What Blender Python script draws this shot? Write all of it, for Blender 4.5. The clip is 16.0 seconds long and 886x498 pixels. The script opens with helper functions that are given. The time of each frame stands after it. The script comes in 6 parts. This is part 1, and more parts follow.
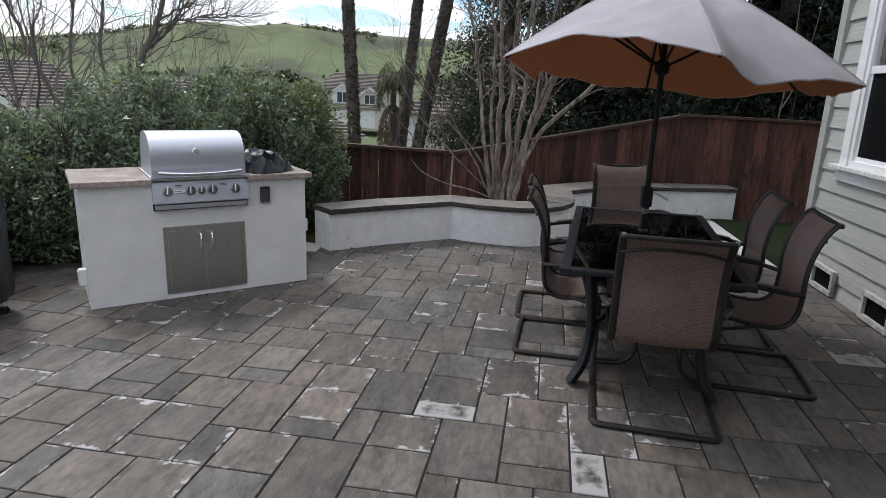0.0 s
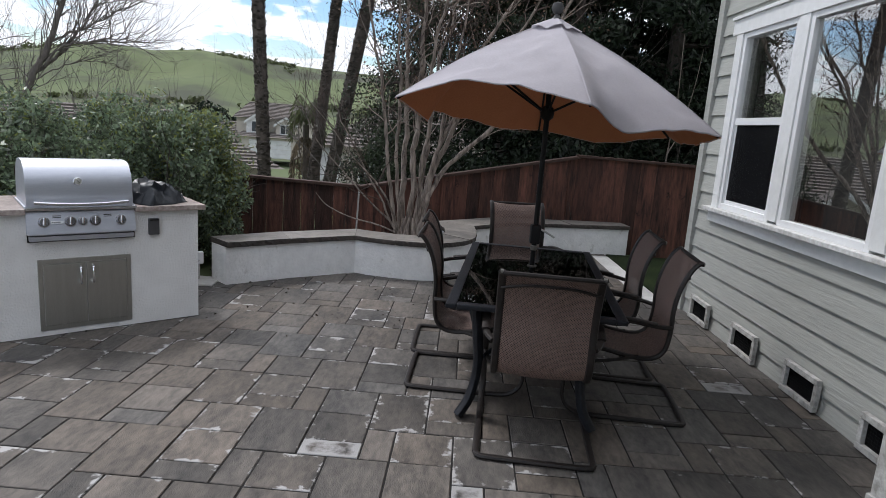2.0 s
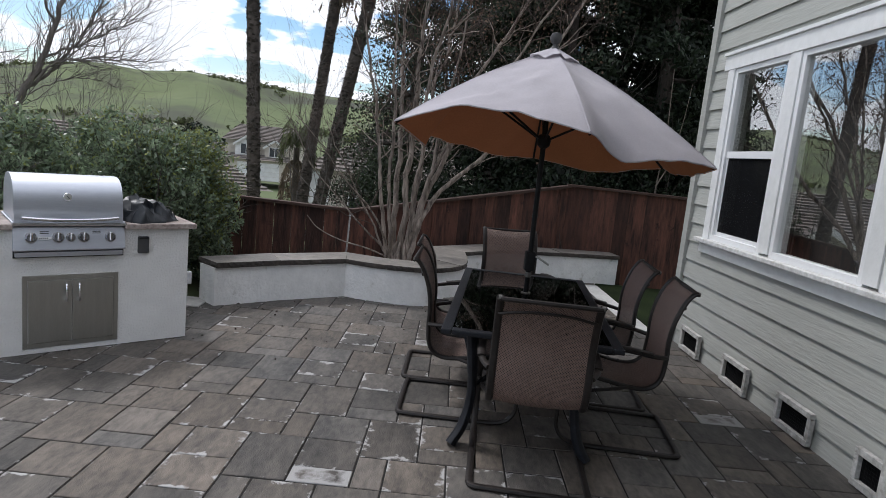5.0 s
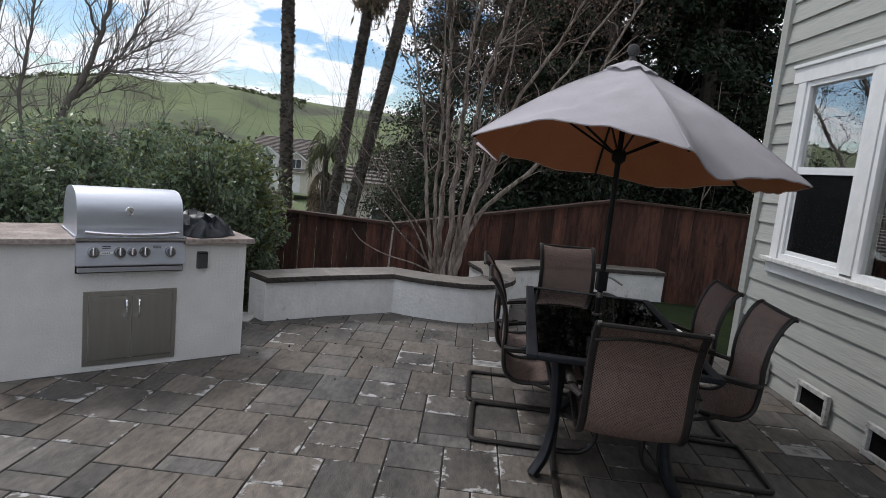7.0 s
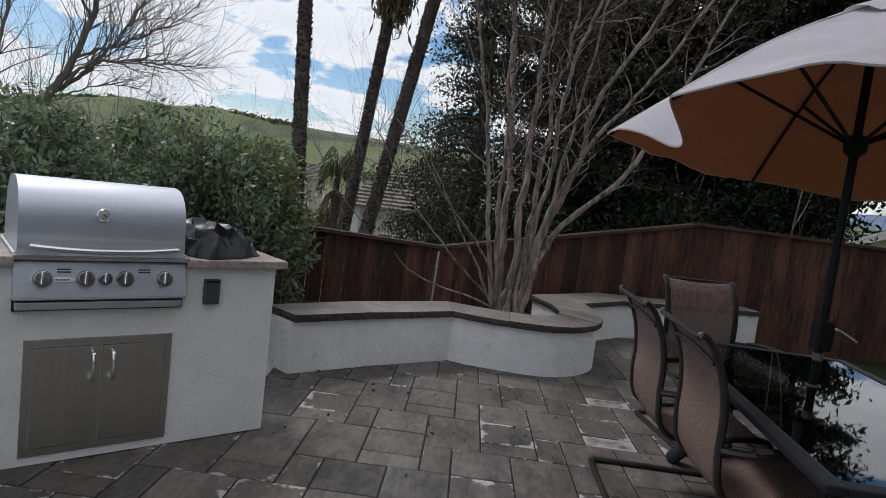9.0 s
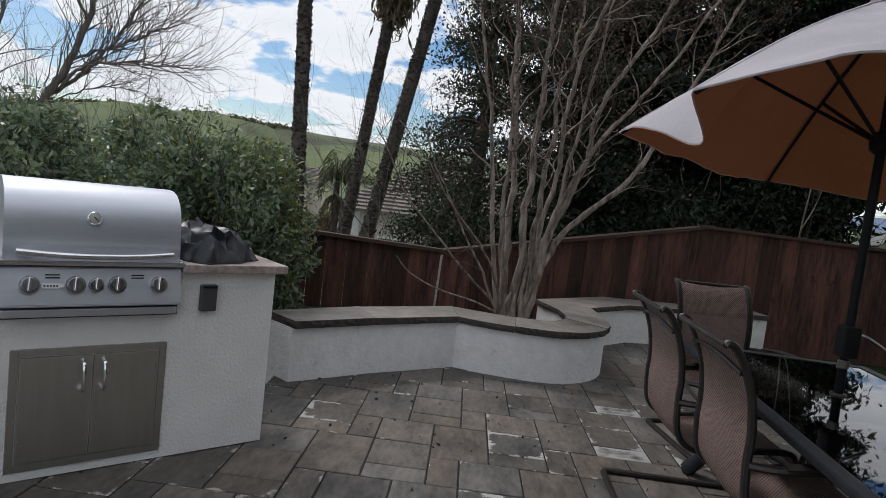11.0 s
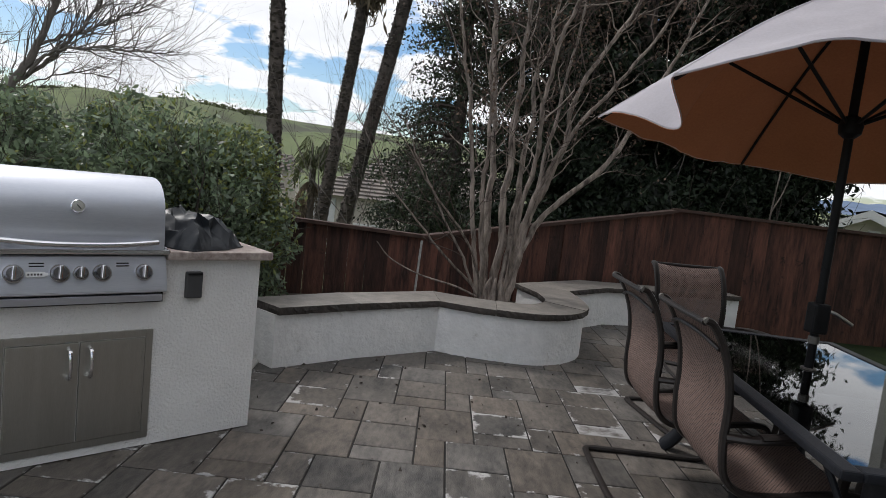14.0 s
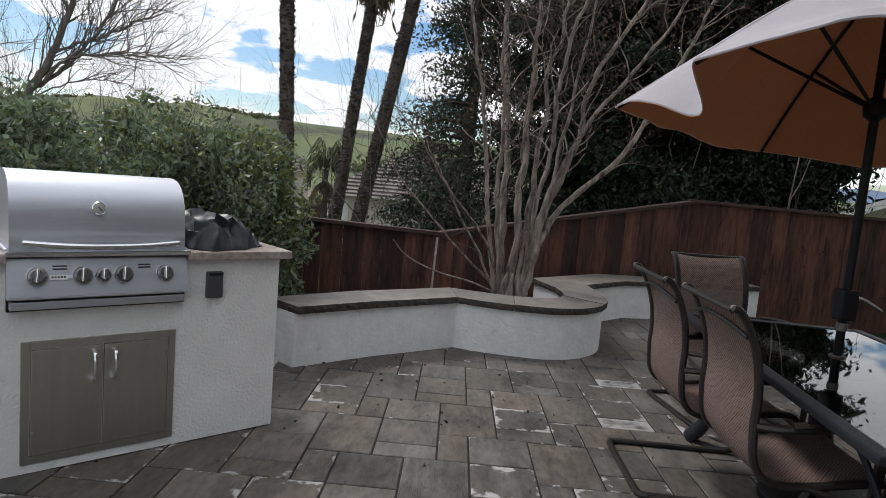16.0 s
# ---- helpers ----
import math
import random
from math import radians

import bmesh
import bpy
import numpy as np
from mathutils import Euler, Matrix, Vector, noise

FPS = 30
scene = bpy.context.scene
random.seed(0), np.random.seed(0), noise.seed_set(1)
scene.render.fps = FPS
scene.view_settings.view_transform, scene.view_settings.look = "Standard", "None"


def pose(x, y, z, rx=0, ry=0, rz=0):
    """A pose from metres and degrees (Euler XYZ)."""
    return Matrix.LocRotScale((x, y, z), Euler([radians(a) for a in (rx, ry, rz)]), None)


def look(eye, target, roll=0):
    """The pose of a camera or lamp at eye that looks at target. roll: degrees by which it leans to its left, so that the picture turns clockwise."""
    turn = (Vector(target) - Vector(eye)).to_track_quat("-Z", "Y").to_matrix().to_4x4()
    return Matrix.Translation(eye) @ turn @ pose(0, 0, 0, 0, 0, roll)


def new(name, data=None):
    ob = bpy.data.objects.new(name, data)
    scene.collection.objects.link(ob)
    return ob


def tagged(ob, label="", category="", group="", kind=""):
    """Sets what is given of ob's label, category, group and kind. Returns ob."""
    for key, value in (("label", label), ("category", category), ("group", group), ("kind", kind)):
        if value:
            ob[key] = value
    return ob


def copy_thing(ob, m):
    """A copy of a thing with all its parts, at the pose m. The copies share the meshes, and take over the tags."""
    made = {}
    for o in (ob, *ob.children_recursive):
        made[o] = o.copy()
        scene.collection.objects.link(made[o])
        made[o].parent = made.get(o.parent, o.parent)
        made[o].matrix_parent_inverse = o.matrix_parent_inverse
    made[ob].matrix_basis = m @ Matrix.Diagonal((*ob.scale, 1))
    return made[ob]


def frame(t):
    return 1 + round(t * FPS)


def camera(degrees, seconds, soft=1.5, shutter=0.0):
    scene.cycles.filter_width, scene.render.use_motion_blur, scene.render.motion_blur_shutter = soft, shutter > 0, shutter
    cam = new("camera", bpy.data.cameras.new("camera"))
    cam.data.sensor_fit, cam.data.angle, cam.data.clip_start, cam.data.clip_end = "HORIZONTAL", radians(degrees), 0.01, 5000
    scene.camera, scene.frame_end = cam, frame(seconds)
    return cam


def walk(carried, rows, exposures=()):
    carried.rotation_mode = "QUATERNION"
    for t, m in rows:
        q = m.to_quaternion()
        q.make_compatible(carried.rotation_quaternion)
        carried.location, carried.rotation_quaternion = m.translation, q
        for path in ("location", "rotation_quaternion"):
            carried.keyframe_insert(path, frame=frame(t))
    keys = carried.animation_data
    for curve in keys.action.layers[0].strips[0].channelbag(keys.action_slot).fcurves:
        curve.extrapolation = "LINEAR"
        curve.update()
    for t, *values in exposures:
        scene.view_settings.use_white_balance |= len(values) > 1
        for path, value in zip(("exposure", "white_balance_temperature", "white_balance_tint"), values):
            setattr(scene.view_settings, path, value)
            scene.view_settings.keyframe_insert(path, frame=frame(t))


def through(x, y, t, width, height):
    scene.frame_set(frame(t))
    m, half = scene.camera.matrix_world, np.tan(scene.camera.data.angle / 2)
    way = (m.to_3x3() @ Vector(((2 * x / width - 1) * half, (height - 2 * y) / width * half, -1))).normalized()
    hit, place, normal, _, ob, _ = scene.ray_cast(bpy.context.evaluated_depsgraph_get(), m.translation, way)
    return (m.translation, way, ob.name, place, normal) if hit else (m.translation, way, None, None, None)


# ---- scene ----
cam = camera(71.0, 16.0, soft=0.8)
PATH = [
    (0, (0.003, -0.129, 1.647), (-0.236, 1.791, 1.142), 2.09),
    (0.5, (0.196, -0.246, 1.674), (0.066, 1.696, 1.214), 2.73),
    (1, (0.237, -0.232, 1.677), (0.152, 1.718, 1.241), 3.11),
    (1.5, (0.176, -0.17, 1.665), (0.141, 1.788, 1.258), 3.61),
    (2, (0.169, -0.165, 1.684), (0.185, 1.797, 1.295), 4.12),
    (2.5, (0.202, -0.176, 1.687), (0.244, 1.789, 1.317), 4.45),
    (3, (0.194, -0.177, 1.684), (0.248, 1.791, 1.328), 4.83),
    (3.5, (0.17, -0.194, 1.688), (0.233, 1.775, 1.343), 5.06),
    (4, (0.141, -0.162, 1.67), (0.205, 1.81, 1.344), 5.39),
    (6.5, (-0.074, -0.116, 1.662), (-0.047, 1.863, 1.379), 5.77),
    (7, (-0.256, 0.023, 1.651), (-0.257, 2.004, 1.38), 5.85),
    (7.5, (-0.405, 0.279, 1.548), (-0.443, 2.263, 1.302), 6.10),
    (8, (-0.629, 0.677, 1.41), (-0.69, 2.665, 1.196), 6.17),
    (8.5, (-0.819, 1.152, 1.414), (-0.843, 3.142, 1.213), 6.60),
    (9, (-0.908, 1.495, 1.399), (-0.906, 3.487, 1.216), 6.92),
    (11.5, (-0.947, 1.624, 1.381), (-0.944, 3.616, 1.211), 6.69),
    (12, (-0.955, 1.607, 1.388), (-0.935, 3.6, 1.214), 6.59),
    (12.5, (-0.957, 1.584, 1.384), (-0.922, 3.575, 1.2), 6.60),
    (13, (-0.973, 1.57, 1.367), (-0.918, 3.56, 1.174), 6.53),
    (13.5, (-0.981, 1.574, 1.368), (-0.911, 3.563, 1.169), 6.44),
    (14, (-0.983, 1.581, 1.371), (-0.9, 3.569, 1.166), 6.34),
    (14.5, (-0.974, 1.581, 1.366), (-0.908, 3.569, 1.159), 6.05),
    (15, (-0.994, 1.59, 1.368), (-0.946, 3.578, 1.153), 5.48),
    (15.5, (-1.011, 1.592, 1.341), (-0.977, 3.581, 1.126), 5.14),
    (16, (-1.01, 1.594, 1.348), (-0.968, 3.582, 1.134), 4.91),
]
walk(cam, [(t, look(eye, target, roll)) for t, eye, target, roll in PATH],
     exposures=[(0, 0.33, 6250, 12), (4, 0.25, 6200, 12), (7, 0.10, 6300, 11.5), (9, -0.17, 6300, 11.5), (12.5, -0.05, 6450, 11), (16, 0.11, 6500, 11)])

# ---- sky and light ----
world = bpy.data.worlds.new("sky")
scene.world = world
world.use_nodes = True
wn, wl = world.node_tree.nodes, world.node_tree.links
air = wn.new("ShaderNodeTexSky")
air.sky_type, air.sun_disc = "NISHITA", False
SUN_EL, SUN_AZ = 56.0, -50.0
air.sun_elevation, air.sun_rotation = radians(SUN_EL), radians(SUN_AZ)
dirs = wn.new("ShaderNodeTexCoord")
parts_xyz = wn.new("ShaderNodeSeparateXYZ")
wl.new(dirs.outputs["Generated"], parts_xyz.inputs[0])
lift = wn.new("ShaderNodeMath")
lift.operation, lift.inputs[1].default_value = "ADD", 0.22
wl.new(parts_xyz.outputs[2], lift.inputs[0])
flat = wn.new("ShaderNodeVectorMath")
flat.operation = "DIVIDE"
wl.new(dirs.outputs["Generated"], flat.inputs[0])
wl.new(lift.outputs[0], flat.inputs[1])
puffs = wn.new("ShaderNodeTexNoise")
puffs.inputs["Scale"].default_value, puffs.inputs["Detail"].default_value, puffs.inputs["Roughness"].default_value = 2.3, 8.0, 0.52
shift = wn.new("ShaderNodeMapping")
shift.inputs["Location"].default_value = (3.45, 0.62, 0.0)
wl.new(flat.outputs[0], shift.inputs[0])
wl.new(shift.outputs[0], puffs.inputs["Vector"])
cover = wn.new("ShaderNodeValToRGB")
cover.color_ramp.elements[0].position, cover.color_ramp.elements[1].position = 0.447, 0.492
# the cloud closes up overhead and to the east
high = wn.new("ShaderNodeMapRange")
high.inputs[1].default_value, high.inputs[2].default_value, high.inputs[3].default_value, high.inputs[4].default_value = 0.30, 0.48, 0.0, 0.075
wl.new(parts_xyz.outputs[2], high.inputs[0])
thick = wn.new("ShaderNodeMath")
wl.new(puffs.outputs["Fac"], thick.inputs[0])
east = wn.new("ShaderNodeMapRange")
east.inputs[1].default_value, east.inputs[2].default_value, east.inputs[3].default_value, east.inputs[4].default_value = 0.20, 0.42, 0.0, 0.075
wl.new(parts_xyz.outputs[0], east.inputs[0])
bank = wn.new("ShaderNodeMath")
bank.operation = "MAXIMUM"
wl.new(high.outputs[0], bank.inputs[0])
wl.new(east.outputs[0], bank.inputs[1])
wl.new(bank.outputs[0], thick.inputs[1])
wl.new(thick.outputs[0], cover.inputs[0])
blue = wn.new("ShaderNodeBackground")
blue.inputs[1].default_value = 0.12
deep = wn.new("ShaderNodeHueSaturation")
deep.inputs["Saturation"].default_value = 1.35
wl.new(air.outputs[0], deep.inputs["Color"])
wl.new(deep.outputs[0], blue.inputs[0])
white = wn.new("ShaderNodeBackground")
shade = wn.new("ShaderNodeValToRGB")
shade.color_ramp.elements[0].color, shade.color_ramp.elements[1].color = (0.955, 0.975, 1.0, 1), (0.835, 0.86, 0.905, 1)
shade.color_ramp.elements[0].position, shade.color_ramp.elements[1].position = 0.45, 0.75
wl.new(thick.outputs[0], shade.inputs[0])
wl.new(shade.outputs[0], white.inputs[0])
white.inputs[1].default_value = 1.04
both = wn.new("ShaderNodeMixShader")
wl.new(cover.outputs[0], both.inputs[0])
wl.new(blue.outputs[0], both.inputs[1])
wl.new(white.outputs[0], both.inputs[2])
wl.new(both.outputs[0], wn["World Output"].inputs[0])

sun = new("sun", bpy.data.lights.new("sun", "SUN"))
sun.data.energy, sun.data.angle, sun.data.color = 1.75, radians(11), (1.0, 0.97, 0.93)
sun_way = Vector((math.sin(radians(SUN_AZ)) * math.cos(radians(SUN_EL)), math.cos(radians(SUN_AZ)) * math.cos(radians(SUN_EL)), math.sin(radians(SUN_EL))))
sun.matrix_basis = look(sun_way * 50, (0, 0, 0))


# ---- materials ----
def surf(name, c1, c2, rough=0.7, metal=0.0, grain=12.0, stain=2.0, mix=0.5, bump=0.15, bump_scale=60.0, vary=0.0, island=False,
         stretch=(1, 1, 1), rough2=None, coat=0.0, spec=0.5):
    """Two colours mixed by a fine and a coarse noise, with relief and, where told, a shade of its own for each piece."""
    m = bpy.data.materials.new(name)
    m.use_nodes = True
    n, l = m.node_tree.nodes, m.node_tree.links
    b = n["Principled BSDF"]
    co = n.new("ShaderNodeTexCoord")
    mp = n.new("ShaderNodeMapping")
    mp.inputs["Scale"].default_value = stretch
    l.new(co.outputs["Object"], mp.inputs[0])
    place = mp.outputs[0]
    luck = None
    if vary:
        if island:
            luck = n.new("ShaderNodeNewGeometry").outputs["Random Per Island"]
        else:
            luck = n.new("ShaderNodeObjectInfo").outputs["Random"]
        far = n.new("ShaderNodeMath")
        far.operation, far.inputs[1].default_value = "MULTIPLY", 37.0
        l.new(luck, far.inputs[0])
        add = n.new("ShaderNodeVectorMath")
        l.new(place, add.inputs[0])
        l.new(far.outputs[0], add.inputs[1])
        place = add.outputs[0]
    t1, t2 = n.new("ShaderNodeTexNoise"), n.new("ShaderNodeTexNoise")
    for t, s, d in ((t1, grain, 6), (t2, stain, 4)):
        t.inputs["Scale"].default_value, t.inputs["Detail"].default_value, t.inputs["Roughness"].default_value = s, d, 0.6
        l.new(place, t.inputs["Vector"])
    mean = n.new("ShaderNodeMix")
    mean.inputs[0].default_value = mix
    l.new(t1.outputs["Fac"], mean.inputs[2])
    l.new(t2.outputs["Fac"], mean.inputs[3])
    ramp = n.new("ShaderNodeValToRGB")
    ramp.color_ramp.elements[0].position, ramp.color_ramp.elements[1].position = 0.36, 0.64
    ramp.color_ramp.elements[0].color, ramp.color_ramp.elements[1].color = (*c1, 1), (*c2, 1)
    l.new(mean.outputs[0], ramp.inputs[0])
    colour = ramp.outputs[0]
    if vary:
        hue = n.new("ShaderNodeHueSaturation")
        span = n.new("ShaderNodeMapRange")
        span.inputs[3].default_value, span.inputs[4].default_value = 1 - vary, 1 + vary
        l.new(luck, span.inputs[0])
        l.new(span.outputs[0], hue.inputs["Value"])
        l.new(colour, hue.inputs["Color"])
        colour = hue.outputs[0]
    l.new(colour, b.inputs["Base Color"])
    b.inputs["Metallic"].default_value = metal
    b.inputs["Specular IOR Level"].default_value = spec
    b.inputs["Coat Weight"].default_value = coat
    rr = n.new("ShaderNodeMapRange")
    rr.inputs[3].default_value, rr.inputs[4].default_value = rough, rough2 if rough2 is not None else min(1, rough + 0.12)
    l.new(t2.outputs["Fac"], rr.inputs[0])
    l.new(rr.outputs[0], b.inputs["Roughness"])
    if bump:
        t3 = n.new("ShaderNodeTexNoise")
        t3.inputs["Scale"].default_value, t3.inputs["Detail"].default_value = bump_scale, 5
        l.new(place, t3.inputs["Vector"])
        bp = n.new("ShaderNodeBump")
        bp.inputs["Strength"].default_value, bp.inputs["Distance"].default_value = bump, 0.01
        l.new(t3.outputs["Fac"], bp.inputs["Height"])
        l.new(bp.outputs[0], b.inputs["Normal"])
    return m


def paver_mat(name, pale=False, joined=False):
    """Concrete paver: grey to brown by piece, streaked, with pale lime bloom on some."""
    m = surf(name, (0.042, 0.041, 0.040), (0.146, 0.136, 0.126), 0.42, grain=16, stain=3.2, mix=0.55, bump=0.35, bump_scale=90, vary=0.27, stretch=(2.0, 0.8, 1.0), rough2=0.72, spec=0.35, island=joined)
    n, l = m.node_tree.nodes, m.node_tree.links
    b = n["Principled BSDF"]
    old = b.inputs["Base Color"].links[0].from_socket
    luck = n["Geometry"].outputs["Random Per Island"] if joined else n["Object Info"].outputs["Random"]
    warm = n.new("ShaderNodeMix")
    warm.data_type = "RGBA"
    warm.blend_type = "MULTIPLY"
    warm.inputs[7].default_value = (1.22, 1.09, 0.97, 1)
    pick = n.new("ShaderNodeMath")
    pick.operation, pick.inputs[1].default_value = "MULTIPLY", 7.31
    part_of = n.new("ShaderNodeMath")
    part_of.operation = "FRACT"
    l.new(luck, pick.inputs[0])
    l.new(pick.outputs[0], part_of.inputs[0])
    l.new(part_of.outputs[0], warm.inputs[0])
    l.new(old, warm.inputs[6])
    if joined:
        l.new(warm.outputs[2], b.inputs["Base Color"])
        return m
    lime = n.new("ShaderNodeTexNoise")
    lime.inputs["Scale"].default_value, lime.inputs["Detail"].default_value, lime.inputs["Roughness"].default_value = 9.0, 10, 0.66
    co = [q for q in n if q.bl_idname == "ShaderNodeTexCoord"][0]
    far = [q for q in n if q.bl_idname == "ShaderNodeMath" and q.operation == "MULTIPLY"][0]
    spot = n.new("ShaderNodeVectorMath")
    l.new(co.outputs["Object"], spot.inputs[0])
    l.new(far.outputs[0], spot.inputs[1])
    l.new(spot.outputs[0], lime.inputs["Vector"])
    cut = n.new("ShaderNodeMapRange")
    cut.inputs[1].default_value, cut.inputs[2].default_value = (0.40, 0.60) if pale else (0.70, 0.76)
    mid = n.new("ShaderNodeVectorMath")
    mid.operation, mid.inputs[1].default_value = "SUBTRACT", (0.5, 0.5, 0.5)
    l.new(co.outputs["Generated"], mid.inputs[0])
    away = n.new("ShaderNodeVectorMath")
    away.operation = "ABSOLUTE"
    l.new(mid.outputs[0], away.inputs[0])
    axes = n.new("ShaderNodeSeparateXYZ")
    l.new(away.outputs[0], axes.inputs[0])
    most = n.new("ShaderNodeMath")
    most.operation = "MAXIMUM"
    l.new(axes.outputs[0], most.inputs[0])
    l.new(axes.outputs[1], most.inputs[1])
    rim = n.new("ShaderNodeMapRange")
    rim.inputs[1].default_value, rim.inputs[2].default_value, rim.inputs[3].default_value, rim.inputs[4].default_value = 0.30, 0.5, 0.0, 0.21
    l.new(most.outputs[0], rim.inputs[0])
    total = n.new("ShaderNodeMath")
    l.new(lime.outputs["Fac"], total.inputs[0])
    l.new(rim.outputs[0], total.inputs[1])
    if not pale:
        # some pieces bloom along their rims, most hardly at all
        lot = n.new("ShaderNodeMath")
        lot.operation, lot.inputs[1].default_value = "MULTIPLY", 13.7
        l.new(luck, lot.inputs[0])
        lots = n.new("ShaderNodeMath")
        lots.operation = "FRACT"
        l.new(lot.outputs[0], lots.inputs[0])
        push = n.new("ShaderNodeMapRange")
        push.inputs[1].default_value, push.inputs[2].default_value, push.inputs[3].default_value, push.inputs[4].default_value = 0.35, 1.0, -0.13, 0.025
        l.new(lots.outputs[0], push.inputs[0])
        more = n.new("ShaderNodeMath")
        l.new(total.outputs[0], more.inputs[0])
        l.new(push.outputs[0], more.inputs[1])
        total = more
    l.new(total.outputs[0], cut.inputs[0])
    bloom = n.new("ShaderNodeMix")
    bloom.data_type = "RGBA"
    bloom.inputs[7].default_value = (0.36, 0.352, 0.348, 1) if pale else (0.42, 0.41, 0.405, 1)
    l.new(cut.outputs[0], bloom.inputs[0])
    l.new(warm.outputs[2], bloom.inputs[6])
    l.new(bloom.outputs[2], b.inputs["Base Color"])
    return m


M_PAVER, M_PALE = paver_mat("paver"), paver_mat("pale_paver", True)
M_JOINT = surf("joint_sand", (0.010, 0.0095, 0.009), (0.024, 0.022, 0.020), 0.95, bump=0.4)
M_STUCCO = surf("white_stucco", (0.72, 0.71, 0.695), (0.81, 0.80, 0.785), 0.85, grain=5, stain=1.3, bump=0.8, bump_scale=70)
M_SEATW = surf("planter_stucco", (0.72, 0.72, 0.715), (0.87, 0.865, 0.86), 0.85, grain=9, stain=2.2, bump=0.9, bump_scale=32)


def speckled(m, tint, scale, low, high):
    """Small dirty spots and scuffs with ragged outlines over a material."""
    n, l = m.node_tree.nodes, m.node_tree.links
    b = n["Principled BSDF"]
    old = b.inputs["Base Color"].links[0].from_socket
    co = [q for q in n if q.bl_idname == "ShaderNodeTexCoord"][0]
    spots = n.new("ShaderNodeTexNoise")
    spots.inputs["Scale"].default_value, spots.inputs["Detail"].default_value, spots.inputs["Roughness"].default_value = scale, 9, 0.68
    l.new(co.outputs["Object"], spots.inputs["Vector"])
    cut = n.new("ShaderNodeMapRange")
    cut.inputs[1].default_value, cut.inputs[2].default_value = low, high
    l.new(spots.outputs["Fac"], cut.inputs[0])
    mx = n.new("ShaderNodeMix")
    mx.data_type = "RGBA"
    mx.inputs[7].default_value = (*tint, 1)
    l.new(cut.outputs[0], mx.inputs[0])
    l.new(old, mx.inputs[6])
    l.new(mx.outputs[2], b.inputs["Base Color"])


speckled(M_SEATW, (0.42, 0.40, 0.36), 5.0, 0.60, 0.74)
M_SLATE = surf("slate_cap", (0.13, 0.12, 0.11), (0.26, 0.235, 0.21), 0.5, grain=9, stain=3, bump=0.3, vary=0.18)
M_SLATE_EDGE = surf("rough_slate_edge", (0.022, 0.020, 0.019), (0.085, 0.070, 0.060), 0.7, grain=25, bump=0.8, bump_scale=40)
M_GRANITE = surf("granite_top", (0.20, 0.155, 0.14), (0.50, 0.43, 0.395), 0.28, grain=45, stain=7, mix=0.5, bump=0.05, rough2=0.5)
M_STEEL = surf("brushed_steel", (0.56, 0.585, 0.65), (0.66, 0.68, 0.74), 0.40, 1.0, grain=40, stain=3, bump=0.03, bump_scale=220, stretch=(1, 1, 14))
M_STEEL_DULL = surf("dull_steel", (0.46, 0.455, 0.425), (0.54, 0.535, 0.505), 0.34, 1.0, grain=40, stain=2, bump=0.02, bump_scale=200, stretch=(14, 1, 1))
M_DARKSTEEL = surf("dark_polished_steel", (0.20, 0.20, 0.21), (0.40, 0.40, 0.42), 0.2, 1.0, bump=0)
M_CHROME = surf("chrome", (0.75, 0.75, 0.77), (0.82, 0.82, 0.84), 0.08, 1.0, bump=0)
M_BLACK = surf("black_plastic", (0.008, 0.008, 0.009), (0.016, 0.016, 0.017), 0.5, bump=0.1, spec=0.22)
M_GREYBOX = surf("grey_plastic", (0.05, 0.05, 0.052), (0.07, 0.07, 0.072), 0.6, bump=0.05)
M_CLOTH_BLK = surf("black_vinyl", (0.009, 0.011, 0.014), (0.020, 0.024, 0.030), 0.36, grain=20, bump=0.2, bump_scale=30)
M_TAUPE = surf("taupe_canvas", (0.44, 0.42, 0.455), (0.56, 0.535, 0.58), 0.9, grain=90, stain=1.6, mix=0.7, bump=0.08, bump_scale=240)
M_RUST = surf("rust_canvas", (0.46, 0.185, 0.085), (0.55, 0.235, 0.11), 0.9, grain=80, stain=2, bump=0.05, bump_scale=240)
M_BRONZE = surf("dark_bronze_metal", (0.010, 0.008, 0.0075), (0.028, 0.022, 0.020), 0.38, 0.0, grain=30, bump=0.12, bump_scale=120, spec=0.4)
M_TABLEMETAL = surf("slate_blue_black_metal", (0.008, 0.009, 0.012), (0.020, 0.022, 0.028), 0.42, 0.0, grain=24, bump=0.12, bump_scale=100, spec=0.25)
M_POLE = surf("black_pole", (0.007, 0.007, 0.008), (0.014, 0.014, 0.015), 0.45, 0.0, bump=0, spec=0.18)
M_SIDING = surf("grey_green_siding", (0.352, 0.360, 0.335), (0.428, 0.436, 0.408), 0.7, grain=14, stain=1.0, bump=0.45, bump_scale=26, stretch=(1, 0.22, 2.2), vary=0.04)
M_TRIM = surf("white_trim", (0.70, 0.71, 0.71), (0.80, 0.81, 0.81), 0.55, grain=14, stain=2, bump=0.15)
M_TRIM_OLD = surf("peeling_white_trim", (0.26, 0.25, 0.23), (0.60, 0.60, 0.58), 0.8, grain=30, stain=9, bump=0.6, bump_scale=35)
M_SILL = surf("worn_white_sill", (0.50, 0.49, 0.47), (0.74, 0.745, 0.74), 0.65, grain=22, stain=7, mix=0.3, bump=0.3, bump_scale=50)
M_VINYL = surf("white_vinyl", (0.76, 0.77, 0.78), (0.82, 0.83, 0.84), 0.35, bump=0)
M_DARK = surf("dark_void", (0.006, 0.006, 0.007), (0.014, 0.014, 0.014), 0.95, bump=0, spec=0.05)
